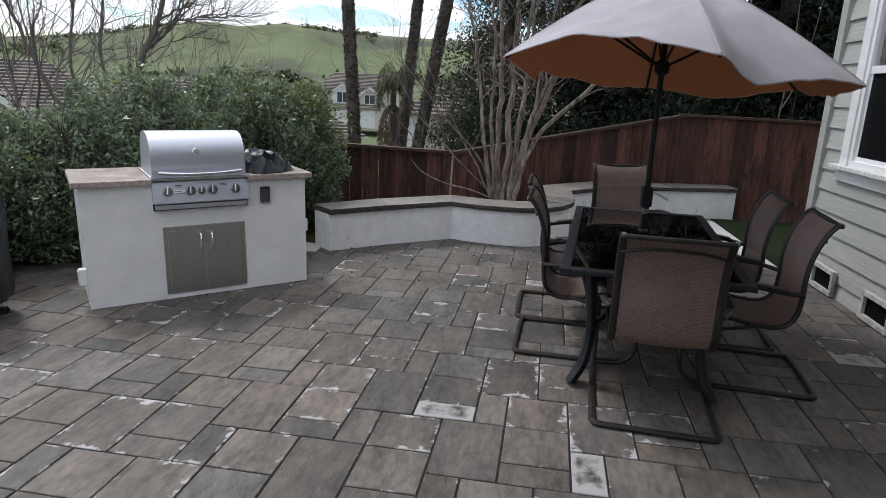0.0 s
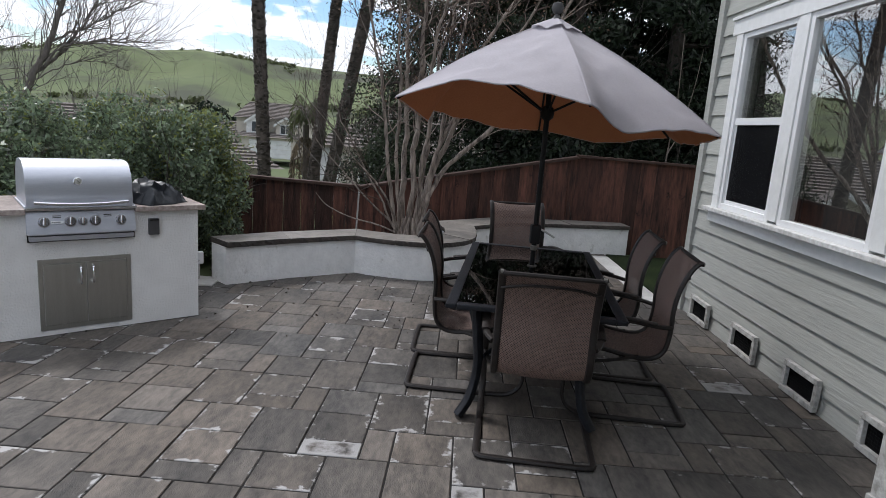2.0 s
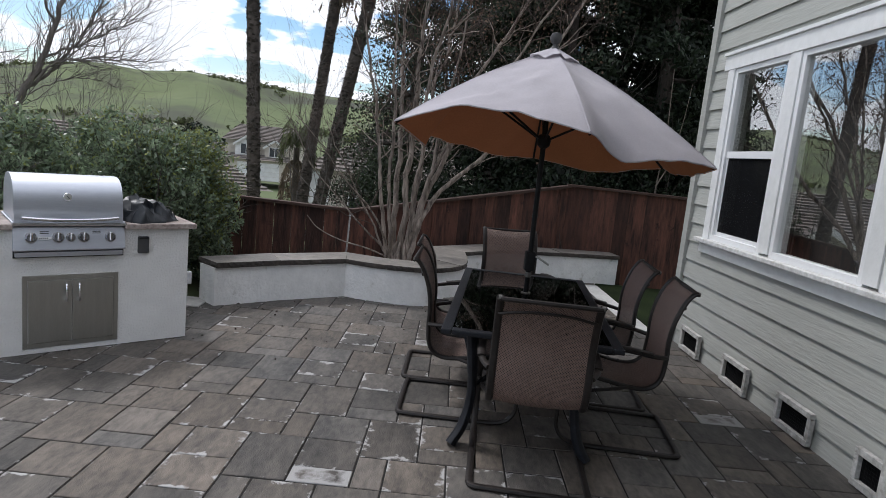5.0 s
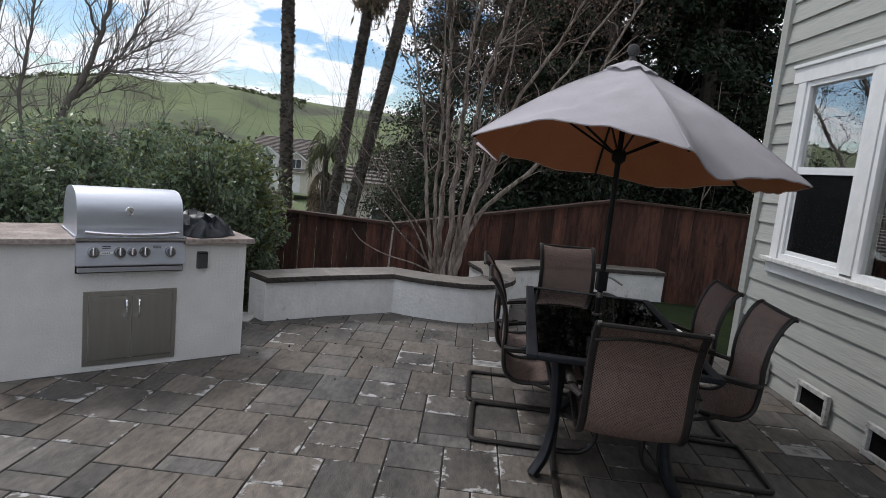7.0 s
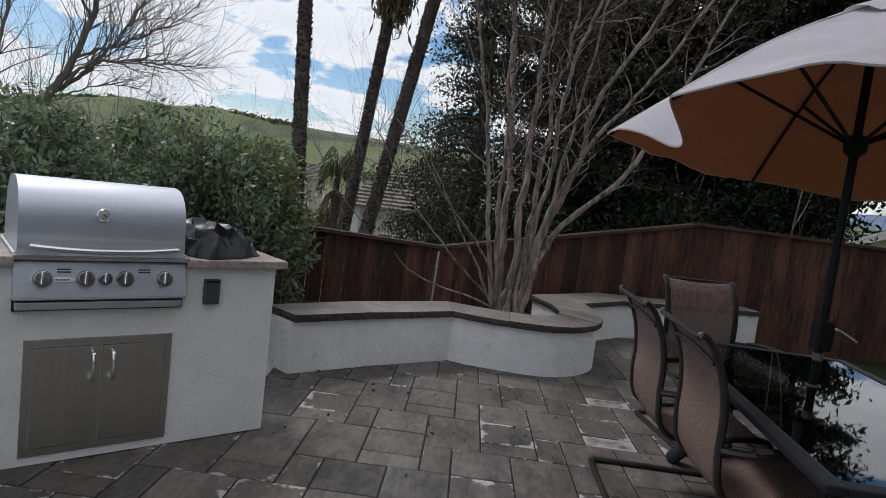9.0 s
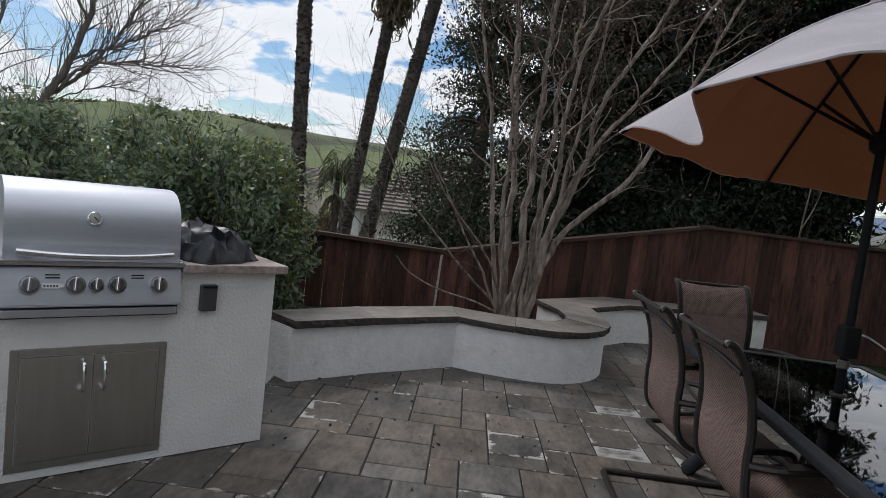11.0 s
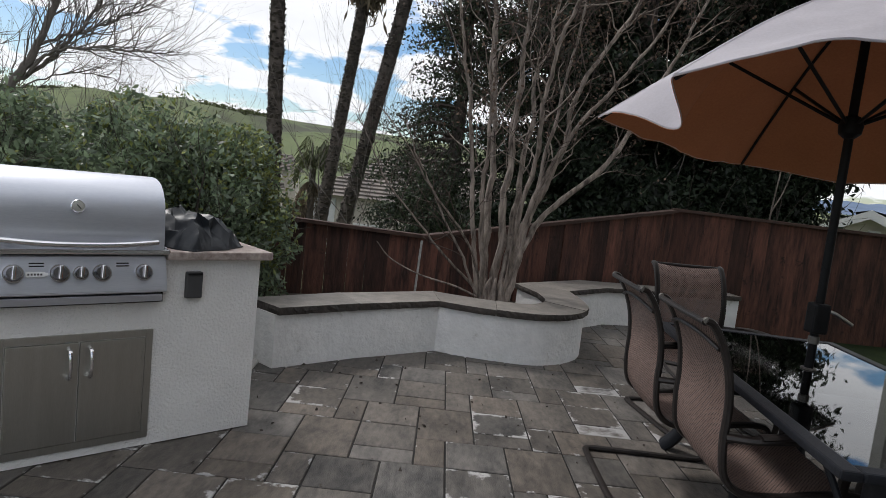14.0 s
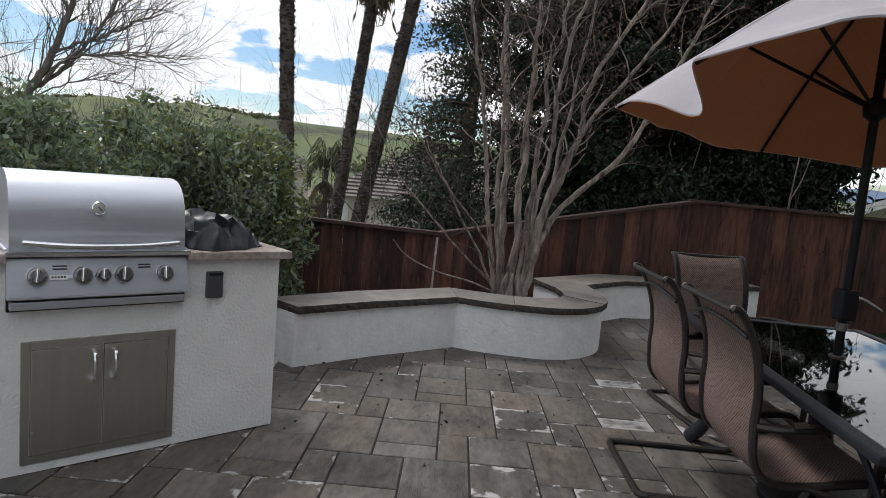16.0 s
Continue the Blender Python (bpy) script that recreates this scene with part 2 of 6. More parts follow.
# near-black: the darkness of the unlit room is put into the colour
M_ROOM = surf("dark_room", (0.022, 0.022, 0.023), (0.035, 0.035, 0.035), 0.9, bump=0)
M_REDWOOD = surf("stained_redwood", (0.014, 0.0065, 0.005), (0.152, 0.063, 0.044), 0.75, grain=7, stain=2.2, mix=0.55, bump=0.6, bump_scale=26, stretch=(4, 4, 0.55), vary=0.55)
speckled(M_REDWOOD, (0.010, 0.006, 0.005), 6.0, 0.585, 0.70)
M_REDWOOD_RAIL = surf("redwood_rail", (0.042, 0.023, 0.018), (0.085, 0.048, 0.037), 0.75, grain=14, stain=3, bump=0.4, stretch=(0.6, 4, 4))
M_SOIL = surf("dark_soil", (0.02, 0.015, 0.011), (0.05, 0.036, 0.026), 0.95, grain=20, bump=0.9, bump_scale=30)
M_CONCRETE = surf("pale_concrete", (0.42, 0.41, 0.39), (0.56, 0.55, 0.53), 0.85, grain=20, bump=0.4)
M_BARK_PALE = surf("crepe_bark", (0.05, 0.037, 0.030), (0.36, 0.30, 0.255), 0.7, grain=9, stain=7, mix=0.5, bump=0.6, bump_scale=20, stretch=(3, 3, 0.6))
M_BARK_DARK = surf("dark_bark", (0.035, 0.028, 0.024), (0.095, 0.08, 0.07), 0.9, grain=14, bump=0.8, bump_scale=22, stretch=(2, 2, 0.7))
M_BARK_GREY = surf("grey_bark", (0.085, 0.074, 0.066), (0.19, 0.17, 0.155), 0.85, grain=10, bump=0.5, bump_scale=20, stretch=(2, 2, 0.7))
M_TWIG = surf("red_brown_twig", (0.045, 0.031, 0.026), (0.105, 0.073, 0.062), 0.8, grain=20, bump=0.2)
M_CAP = surf("worn_cap", (0.12, 0.11, 0.10), (0.24, 0.23, 0.21), 0.5, 0.3, grain=60, bump=0.1)
M_PALM = surf("palm_bark", (0.022, 0.018, 0.016), (0.115, 0.095, 0.084), 0.95, grain=6, stain=1.2, bump=0.8, bump_scale=5, vary=0.3, island=True)
M_TILE = surf("grey_roof_tile", (0.10, 0.09, 0.085), (0.22, 0.19, 0.17), 0.85, grain=1.5, stain=0.5, bump=0.3, bump_scale=8, vary=0.2)
M_PLASTER = surf("cream_plaster", (0.44, 0.40, 0.35), (0.52, 0.475, 0.42), 0.9, grain=3, stain=0.6, bump=0.1)
M_WHITE_FAR = surf("white_boards", (0.58, 0.58, 0.58), (0.68, 0.68, 0.68), 0.7, grain=2, bump=0.05)
# far darker than grass: the corner's deep shade is in the colour
M_GRASS = surf("lawn", (0.007, 0.012, 0.005), (0.020, 0.030, 0.010), 0.95, grain=30, bump=0.6, spec=0.1)


def leaf_mat(name, c1, c2, rough=0.45, vary=0.45, through=0.25, spec=0.4):
    m = surf(name, c1, c2, rough, grain=3, stain=1.0, bump=0, vary=vary, island=True, spec=spec)
    n, l = m.node_tree.nodes, m.node_tree.links
    b = n["Principled BSDF"]
    tr = n.new("ShaderNodeBsdfTranslucent")
    l.new(b.inputs["Base Color"].links[0].from_socket, tr.inputs[0])
    mx = n.new("ShaderNodeMixShader")
    mx.inputs[0].default_value = through
    l.new(b.outputs[0], mx.inputs[1])
    l.new(tr.outputs[0], mx.inputs[2])
    l.new(mx.outputs[0], n["Material Output"].inputs[0])
    return m


def thin_cloth(m, share):
    """Canvas that lets some light through."""
    n, l = m.node_tree.nodes, m.node_tree.links
    b = n["Principled BSDF"]
    tr = n.new("ShaderNodeBsdfTranslucent")
    l.new(b.inputs["Base Color"].links[0].from_socket, tr.inputs[0])
    mx = n.new("ShaderNodeMixShader")
    mx.inputs[0].default_value = share
    l.new(b.outputs[0], mx.inputs[1])
    l.new(tr.outputs[0], mx.inputs[2])
    l.new(mx.outputs[0], n["Material Output"].inputs[0])


thin_cloth(M_TAUPE, 0.22)
thin_cloth(M_RUST, 0.22)
# leaf green lightened and greyed to carry the haze over the hedge
M_LEAF = leaf_mat("shrub_leaf", (0.100, 0.145, 0.088), (0.225, 0.285, 0.178), 0.32, 0.7, 0.45, 0.85)
M_LEAF_YOUNG = leaf_mat("young_leaf", (0.16, 0.20, 0.055), (0.26, 0.27, 0.085), 0.45)
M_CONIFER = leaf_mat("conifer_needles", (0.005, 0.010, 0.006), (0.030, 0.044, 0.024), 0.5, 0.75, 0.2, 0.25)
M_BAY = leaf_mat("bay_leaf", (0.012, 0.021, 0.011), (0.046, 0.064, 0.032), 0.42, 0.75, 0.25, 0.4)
M_TWIGGY = leaf_mat("dry_seed", (0.09, 0.06, 0.045), (0.16, 0.11, 0.08), 0.8)
M_FROND = leaf_mat("dry_frond", (0.11, 0.085, 0.06), (0.2, 0.16, 0.11), 0.85)
M_OLIVE = leaf_mat("far_leaf", (0.05, 0.07, 0.03), (0.12, 0.13, 0.055), 0.6)


def glass_mat(name, tint, rough=0.0, ior=1.5):
    m = bpy.data.materials.new(name)
    m.use_nodes = True
    b = m.node_tree.nodes["Principled BSDF"]
    b.inputs["Base Color"].default_value = (*tint, 1)
    b.inputs["Roughness"].default_value = rough
    b.inputs["Transmission Weight"].default_value = 1.0
    b.inputs["IOR"].default_value = ior
    return m


M_PANE = glass_mat("window_glass", (0.9, 0.93, 0.92), 0.0, 3.1)
M_TABLEGLASS = glass_mat("smoked_table_glass", (0.10, 0.10, 0.10), 0.02)


def weave_mat(name, c1, c2, holes):
    """Woven vinyl mesh: a diagonal basket pattern of threads with dark gaps, some of them open."""
    m = surf(name, c1, c2, 0.55, grain=40, stain=3, bump=0)
    n, l = m.node_tree.nodes, m.node_tree.links
    b = n["Principled BSDF"]
    co = [q for q in n if q.bl_idname == "ShaderNodeTexCoord"][0]
    base = b.inputs["Base Color"].links[0].from_socket
    waves = []
    for turn in (45, -45):
        mp = n.new("ShaderNodeMapping")
        mp.inputs["Rotation"].default_value = (0, 0, radians(turn))
        l.new(co.outputs["UV"], mp.inputs[0])
        w = n.new("ShaderNodeTexWave")
        w.wave_profile = "SIN"
        w.inputs["Scale"].default_value, w.inputs["Distortion"].default_value = 31.0, 0.0
        l.new(mp.outputs[0], w.inputs["Vector"])
        waves.append(w.outputs["Fac"])
    both_of = n.new("ShaderNodeMath")
    both_of.operation = "MULTIPLY"
    l.new(waves[0], both_of.inputs[0])
    l.new(waves[1], both_of.inputs[1])
    cut = n.new("ShaderNodeMapRange")
    cut.inputs[1].default_value, cut.inputs[2].default_value = 0.34, 0.52
    l.new(both_of.outputs[0], cut.inputs[0])
    mixc = n.new("ShaderNodeMix")
    mixc.data_type = "RGBA"
    mixc.inputs[7].default_value = (0.052, 0.036, 0.031, 1)
    l.new(cut.outputs[0], mixc.inputs[0])
    l.new(base, mixc.inputs[6])
    l.new(mixc.outputs[2], b.inputs["Base Color"])
    bp = n.new("ShaderNodeBump")
    bp.invert = True
    bp.inputs["Strength"].default_value, bp.inputs["Distance"].default_value = 0.6, 0.003
    l.new(both_of.outputs[0], bp.inputs["Height"])
    l.new(bp.outputs[0], b.inputs["Normal"])
    if holes:
        tr = n.new("ShaderNodeBsdfTransparent")
        mx = n.new("ShaderNodeMixShader")
        sc = n.new("ShaderNodeMath")
        sc.operation, sc.inputs[1].default_value = "MULTIPLY", holes
        l.new(cut.outputs[0], sc.inputs[0])
        l.new(sc.outputs[0], mx.inputs[0])
        l.new(b.outputs[0], mx.inputs[1])
        l.new(tr.outputs[0], mx.inputs[2])
        l.new(mx.outputs[0], n["Material Output"].inputs[0])
    return m


M_SLING = weave_mat("brown_sling_mesh", (0.155, 0.100, 0.083), (0.25, 0.172, 0.146), 0.22)


# ---- builders ----
def mesh_of(name, bm, material, smooth=False):
    bmesh.ops.recalc_face_normals(bm, faces=bm.faces)
    me = bpy.data.meshes.new(name)
    bm.to_mesh(me)
    bm.free()
    for mt in material if isinstance(material, (list, tuple)) else (material,):
        me.materials.append(mt)
    if smooth:
        me.shade_smooth()
        me.set_sharp_from_angle(angle=radians(40))
    return me


def part(name, bm, material, parent, label="", smooth=False, m=None):
    """One mesh object under a thing or a part."""
    ob = new(name, bm if isinstance(bm, bpy.types.Mesh) else mesh_of(name, bm, material, smooth))
    ob.parent = parent
    if m is not None:
        ob.matrix_basis = m
    if label:
        ob["label"] = label
    return ob


def thing(name, m, label, category, group="", kind=""):
    ob = new(name)
    ob.empty_display_size = 0.1
    ob.matrix_basis = m
    return tagged(ob, label, category, group, kind)


def box(bm, a, b, bevel=0.0, m=None):
    """A box from corner a to corner b, with chamfered edges."""
    made = bmesh.ops.create_cube(bm, size=1)["verts"]
    for v in made:
        v.co = Vector([(a[k] + b[k]) / 2 + (b[k] - a[k]) * v.co[k] for k in range(3)])
    if bevel:
        edges = list({e for v in made for e in v.link_edges})
        made = list({v for f in bmesh.ops.bevel(bm, geom=edges, offset=bevel, segments=2, affect="EDGES", profile=0.6)["faces"] for v in f.verts} | {v for v in made if v.is_valid})
    if m is not None:
        bmesh.ops.transform(bm, matrix=m, verts=[v for v in made if v.is_valid])
    return bm


def boxes(*spec, bevel=0.0):
    bm = bmesh.new()
    for a, b in spec:
        box(bm, a, b, bevel)
    return bm


def tube(bm, pts, r, sides=8, squash=None, cap=True, slot=0):
    """A tube along points; r is one radius or one for each point. squash: (across, up) for a flat bar."""
    pts = [Vector(p) for p in pts]
    n = len(pts)
    rs = [r] * n if isinstance(r, (int, float)) else list(r)
    rings, side = [], None
    for i, p in enumerate(pts):
        d = (pts[min(i + 1, n - 1)] - pts[max(i - 1, 0)]).normalized()
        if side is None:
            side = d.cross(Vector((0, 0, 1)) if abs(d.z) < 0.9 else Vector((1, 0, 0))).normalized()
        else:
            side = (side - d * side.dot(d)).normalized()
        up = side.cross(d)
        sx, sy = squash or (1, 1)
        rings.append([bm.verts.new(p + rs[i] * (sx * math.cos(2 * math.pi * k / sides) * side + sy * math.sin(2 * math.pi * k / sides) * up)) for k in range(sides)])
    for a, b in zip(rings, rings[1:]):
        for k in range(sides):
            bm.faces.new((a[k], a[(k + 1) % sides], b[(k + 1) % sides], b[k])).material_index = slot
    if cap:
        bm.faces.new(rings[0][::-1])
        bm.faces.new(rings[-1])
    return bm


def curve_pts(pts, steps=6):
    """A smooth line through points (Catmull-Rom)."""
    p = [Vector(q) for q in pts]
    p = [2 * p[0] - p[1]] + p + [2 * p[-1] - p[-2]]
    out = []
    for i in range(1, len(p) - 2):
        for s in range(steps):
            t = s / steps
            out.append(0.5 * (2 * p[i] + (p[i + 1] - p[i - 1]) * t + (2 * p[i - 1] - 5 * p[i] + 4 * p[i + 1] - p[i + 2]) * t**2 + (3 * p[i] - p[i - 1] - 3 * p[i + 1] + p[i + 2]) * t**3))
    return out + [p[-2]]


def lathe(bm, prof, sides=24, m=None):
    """A turned form from (radius, height) pairs."""
    rings = []
    for r, z in prof:
        rings.append([bm.verts.new((r * math.cos(2 * math.pi * k / sides), r * math.sin(2 * math.pi * k / sides), z)) for k in range(sides)])
    for a, b in zip(rings, rings[1:]):
        for k in range(sides):
            bm.faces.new((a[k], a[(k + 1) % sides], b[(k + 1) % sides], b[k]))
    bm.faces.new(rings[0][::-1])
    bm.faces.new(rings[-1])
    if m is not None:
        bmesh.ops.transform(bm, matrix=m, verts=[v for ring in rings for v in ring])
    return bm


def prism(bm, outline, z0, z1):
    """A plan outline raised from z0 to z1."""
    low = [bm.verts.new((x, y, z0)) for x, y in outline]
    high = [bm.verts.new((x, y, z1)) for x, y in outline]
    n = len(low)
    bm.faces.new(low[::-1])
    bm.faces.new(high)
    for k in range(n):
        bm.faces.new((low[k], low[(k + 1) % n], high[(k + 1) % n], high[k]))
    return bm


def leaves_mesh(name, centres, size, rng, material, slim=0.45, droop=0.3, normals=None):
    """Many small pointed leaves, each a bent pair of triangles of its own."""
    c = np.asarray(centres)
    n = len(c)
    a = rng.normal(size=(n, 3))
    a[:, 2] -= droop
    a /= np.linalg.norm(a, axis=1)[:, None]
    b = np.cross(a, rng.normal(size=(n, 3)))
    b /= np.linalg.norm(b, axis=1)[:, None] + 1e-9
    s = (size * rng.uniform(0.6, 1.35, n))[:, None]
    up = np.cross(a, b)
    v = np.stack([c - a * s * 0.5, c + b * s * slim * 0.5 + up * s * 0.08, c + a * s * 0.5, c - b * s * slim * 0.5 + up * s * 0.08], 1).reshape(-1, 3)
    me = bpy.data.meshes.new(name)
    me.vertices.add(4 * n)
    me.vertices.foreach_set("co", v.astype(np.float32).ravel())
    me.loops.add(4 * n)
    me.loops.foreach_set("vertex_index", np.arange(4 * n, dtype=np.int32))
    me.polygons.add(n)
    me.polygons.foreach_set("loop_start", np.arange(0, 4 * n, 4, dtype=np.int32))
    me.update(calc_edges=True)
    me.materials.append(material)
    return me


def limb(bm, p, d, length, r, depth, rng, spread=0.6, wiggle=0.16, lift=0.12, sides=5, ends=None, kids=(2, 3), shrink=0.68, steps=5, r_end=0.55, twig=0.0):
    """A crooked branch that forks."""
    pts, rs, q, w = [p.copy()], [r], p.copy(), d.normalized()
    for i in range(steps):
        w = (w + Vector(rng.normal(0, wiggle, 3)) + Vector((0, 0, lift * 0.3))).normalized()
        q = q + w * (length / steps)
        pts.append(q.copy())
        rs.append(r * (1 - (1 - r_end) * (i + 1) / steps))
    tube(bm, pts, rs, sides, cap=depth == 0, slot=1 if r < twig else 0)
    if depth == 0:
        if ends is not None:
            ends.append(q)
        return
    for k in range(int(rng.integers(kids[0], kids[1] + 1))):
        at = rng.uniform(0.45, 1.0) if k else 1.0
        j = min(len(pts) - 1, max(1, int(round(at * steps))))
        side = Vector(rng.normal(0, 1, 3))
        side = (side - w * side.dot(w)).normalized()
        nd = (w + side * rng.uniform(0.4, 1.0) * spread + Vector((0, 0, lift))).normalized()
        limb(bm, pts[j], nd, length * shrink * rng.uniform(0.75, 1.2), rs[j] * 0.72, depth - 1, rng, spread, wiggle, lift, max(3, sides - 1), ends, kids, shrink, steps, r_end, twig)


# ---- ground, from the garden to the ridge ----
RIDGE = [(-180, 2.6), (-120, 2.6), (-80, 2.0), (-60, 1.8), (-44, 2.2), (-36, 3.0), (-32, 3.9), (-28, 4.5), (-25, 4.3), (-21.5, 4.75), (-18, 4.45), (-12, 4.1), (-4, 3.9), (10, 3.4), (24, 2.0), (30, 1.1), (46, 1.1), (60, 2.0), (90, 2.8), (180, 3.5)]


def land(x, y):
    """Height of the ground: flat garden, a drop behind the fence, a valley, then the hills."""
    r = math.hypot(x, y - 3)
    az = math.degrees(math.atan2(x, y - 3))
    drop = min(1, max(0, (r - 7.5) / 12)) if abs(az) < 100 or r > 30 else 0
    h = -0.06 - 4.4 * drop * drop * (3 - 2 * drop)
    k = min(1, max(0, (r - 130) / 420))
    el = float(np.interp(az, [a for a, _ in RIDGE], [e for _, e in RIDGE]))
    top = 550 * math.tan(radians(el)) + 1.6
    k = k * k * (3 - 2 * k)
    fold = (noise.fractal(Vector((x * 0.0085, y * 0.0085, 0.3)), 1.0, 2.1, 5) - 0.9 * abs(noise.noise(Vector((x * 0.016 + y * 0.006, y * 0.004, 4.0))))) * (27 if -48 < az < 20 else 10) * math.sin(math.pi * min(1, k)) if k > 0 else 0
    h = min(h * (1 - k) + (top + fold) * k, max(0, r * math.tan(radians(el - 0.12)) + 1.4) if k < 1 else 1e9) if r < 560 else top - (r - 560) * 0.06
    return max(h, -30)


def ground():
    bm = bmesh.new()
    radii = [0.01, 3, 6, 7.5, 9, 10.5, 12, 14, 16, 19, 22, 27, 34, 45, 60, 80, 105, 130, 155, 180, 205, 230, 255, 280, 305, 330, 355, 380, 405, 430, 455, 480, 505, 530, 550, 570, 700, 1200, 2600]
    azs = [a for a in range(-180, -60, 6)] + [a * 0.75 - 60 for a in range(0, 120)] + [a for a in range(30, 180, 6)]
    rings = []
    for r in radii:
        row = []
        for az in azs:
            x, y = r * math.sin(radians(az)), 3 + r * math.cos(radians(az))
            row.append(bm.verts.new((x, y, land(x, y))))
        rings.append(row)
    n = len(azs)
    for a, b in zip(rings, rings[1:]):
        for k in range(n):
            bm.faces.new((a[k], a[(k + 1) % n], b[(k + 1) % n], b[k]))
    # greens greyed, so the air's haze sits in the grass colour
    m = surf("hill_grass", (0.098, 0.122, 0.066), (0.172, 0.200, 0.104), 0.95, grain=0.02, stain=0.006, mix=0.6, bump=0.3, bump_scale=0.3, spec=0.1)
    nn, ll = m.node_tree.nodes, m.node_tree.links
    b = nn["Principled BSDF"]
    old = b.inputs["Base Color"].links[0].from_socket
    co = nn.new("ShaderNodeTexCoord")
    scrub = nn.new("ShaderNodeTexNoise")
    scrub.inputs["Scale"].default_value, scrub.inputs["Detail"].default_value = 0.016, 10
    ll.new(co.outputs["Object"], scrub.inputs["Vector"])
    cut = nn.new("ShaderNodeMapRange")
    cut.inputs[1].default_value, cut.inputs[2].default_value = 0.50, 0.60
    ll.new(scrub.outputs["Fac"], cut.inputs[0])
    mx = nn.new("ShaderNodeMix")
    mx.data_type = "RGBA"
    mx.inputs[7].default_value = (0.082, 0.088, 0.064, 1)
    ll.new(cut.outputs[0], mx.inputs[0])
    ll.new(old, mx.inputs[6])
    ll.new(mx.outputs[2], b.inputs["Base Color"])
    ob = new("ground", mesh_of("ground", bm, m, True))
    return tagged(ob, "green grassy hills with darker scrub beyond the garden", "ground", kind="structure")


ground()


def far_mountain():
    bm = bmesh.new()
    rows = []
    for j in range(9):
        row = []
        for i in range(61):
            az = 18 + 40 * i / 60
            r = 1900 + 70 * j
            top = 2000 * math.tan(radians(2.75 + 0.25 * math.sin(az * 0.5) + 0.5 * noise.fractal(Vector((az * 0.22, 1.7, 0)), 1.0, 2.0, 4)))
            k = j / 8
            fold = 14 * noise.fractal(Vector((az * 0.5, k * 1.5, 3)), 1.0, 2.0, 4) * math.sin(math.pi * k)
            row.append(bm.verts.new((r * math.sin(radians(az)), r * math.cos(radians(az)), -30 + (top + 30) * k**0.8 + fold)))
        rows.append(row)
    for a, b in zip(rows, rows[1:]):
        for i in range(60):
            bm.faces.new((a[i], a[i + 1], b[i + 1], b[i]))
    # the blue-grey puts the haze of distance into the woodland colour
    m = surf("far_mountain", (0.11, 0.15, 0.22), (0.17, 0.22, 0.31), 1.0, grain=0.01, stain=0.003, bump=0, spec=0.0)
    tagged(new("backdrop", mesh_of("backdrop", bm, m, True)), "distant wooded mountain ridge, tinted blue-grey for haze", "mountain", kind="structure")


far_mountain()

# ---- the patio's edges ----
PAVED = [(-7.0, -6.0), (2.86, -6.0), (2.86, 6.3), (2.70, 8.75), (1.2, 8.6), (0.45, 7.7), (-0.5, 7.1), (-1.9, 6.3), (-3.0, 5.2), (-7.0, 3.6)]
PATIO = [(-7.0, -6.0), (2.72, -6.0), (2.72, 6.3), (2.95, 8.6), (1.2, 8.6), (0.4, 7.6), (-0.5, 7.1), (-1.9, 6.3), (-3.0, 5.2), (-7.0, 3.6)]
bm = bmesh.new()
prism(bm, PATIO, -0.055, -0.0042)
patio = tagged(new("floor", mesh_of("floor", bm, M_JOINT)), "patio bed of dark sand between grey concrete pavers", "patio", kind="structure")

# ---- the house ----
WALL_X, CORNER_Y = 2.73, 6.10
WIN = dict(y0=2.32, y1=5.55, z0=1.14, z1=2.66)


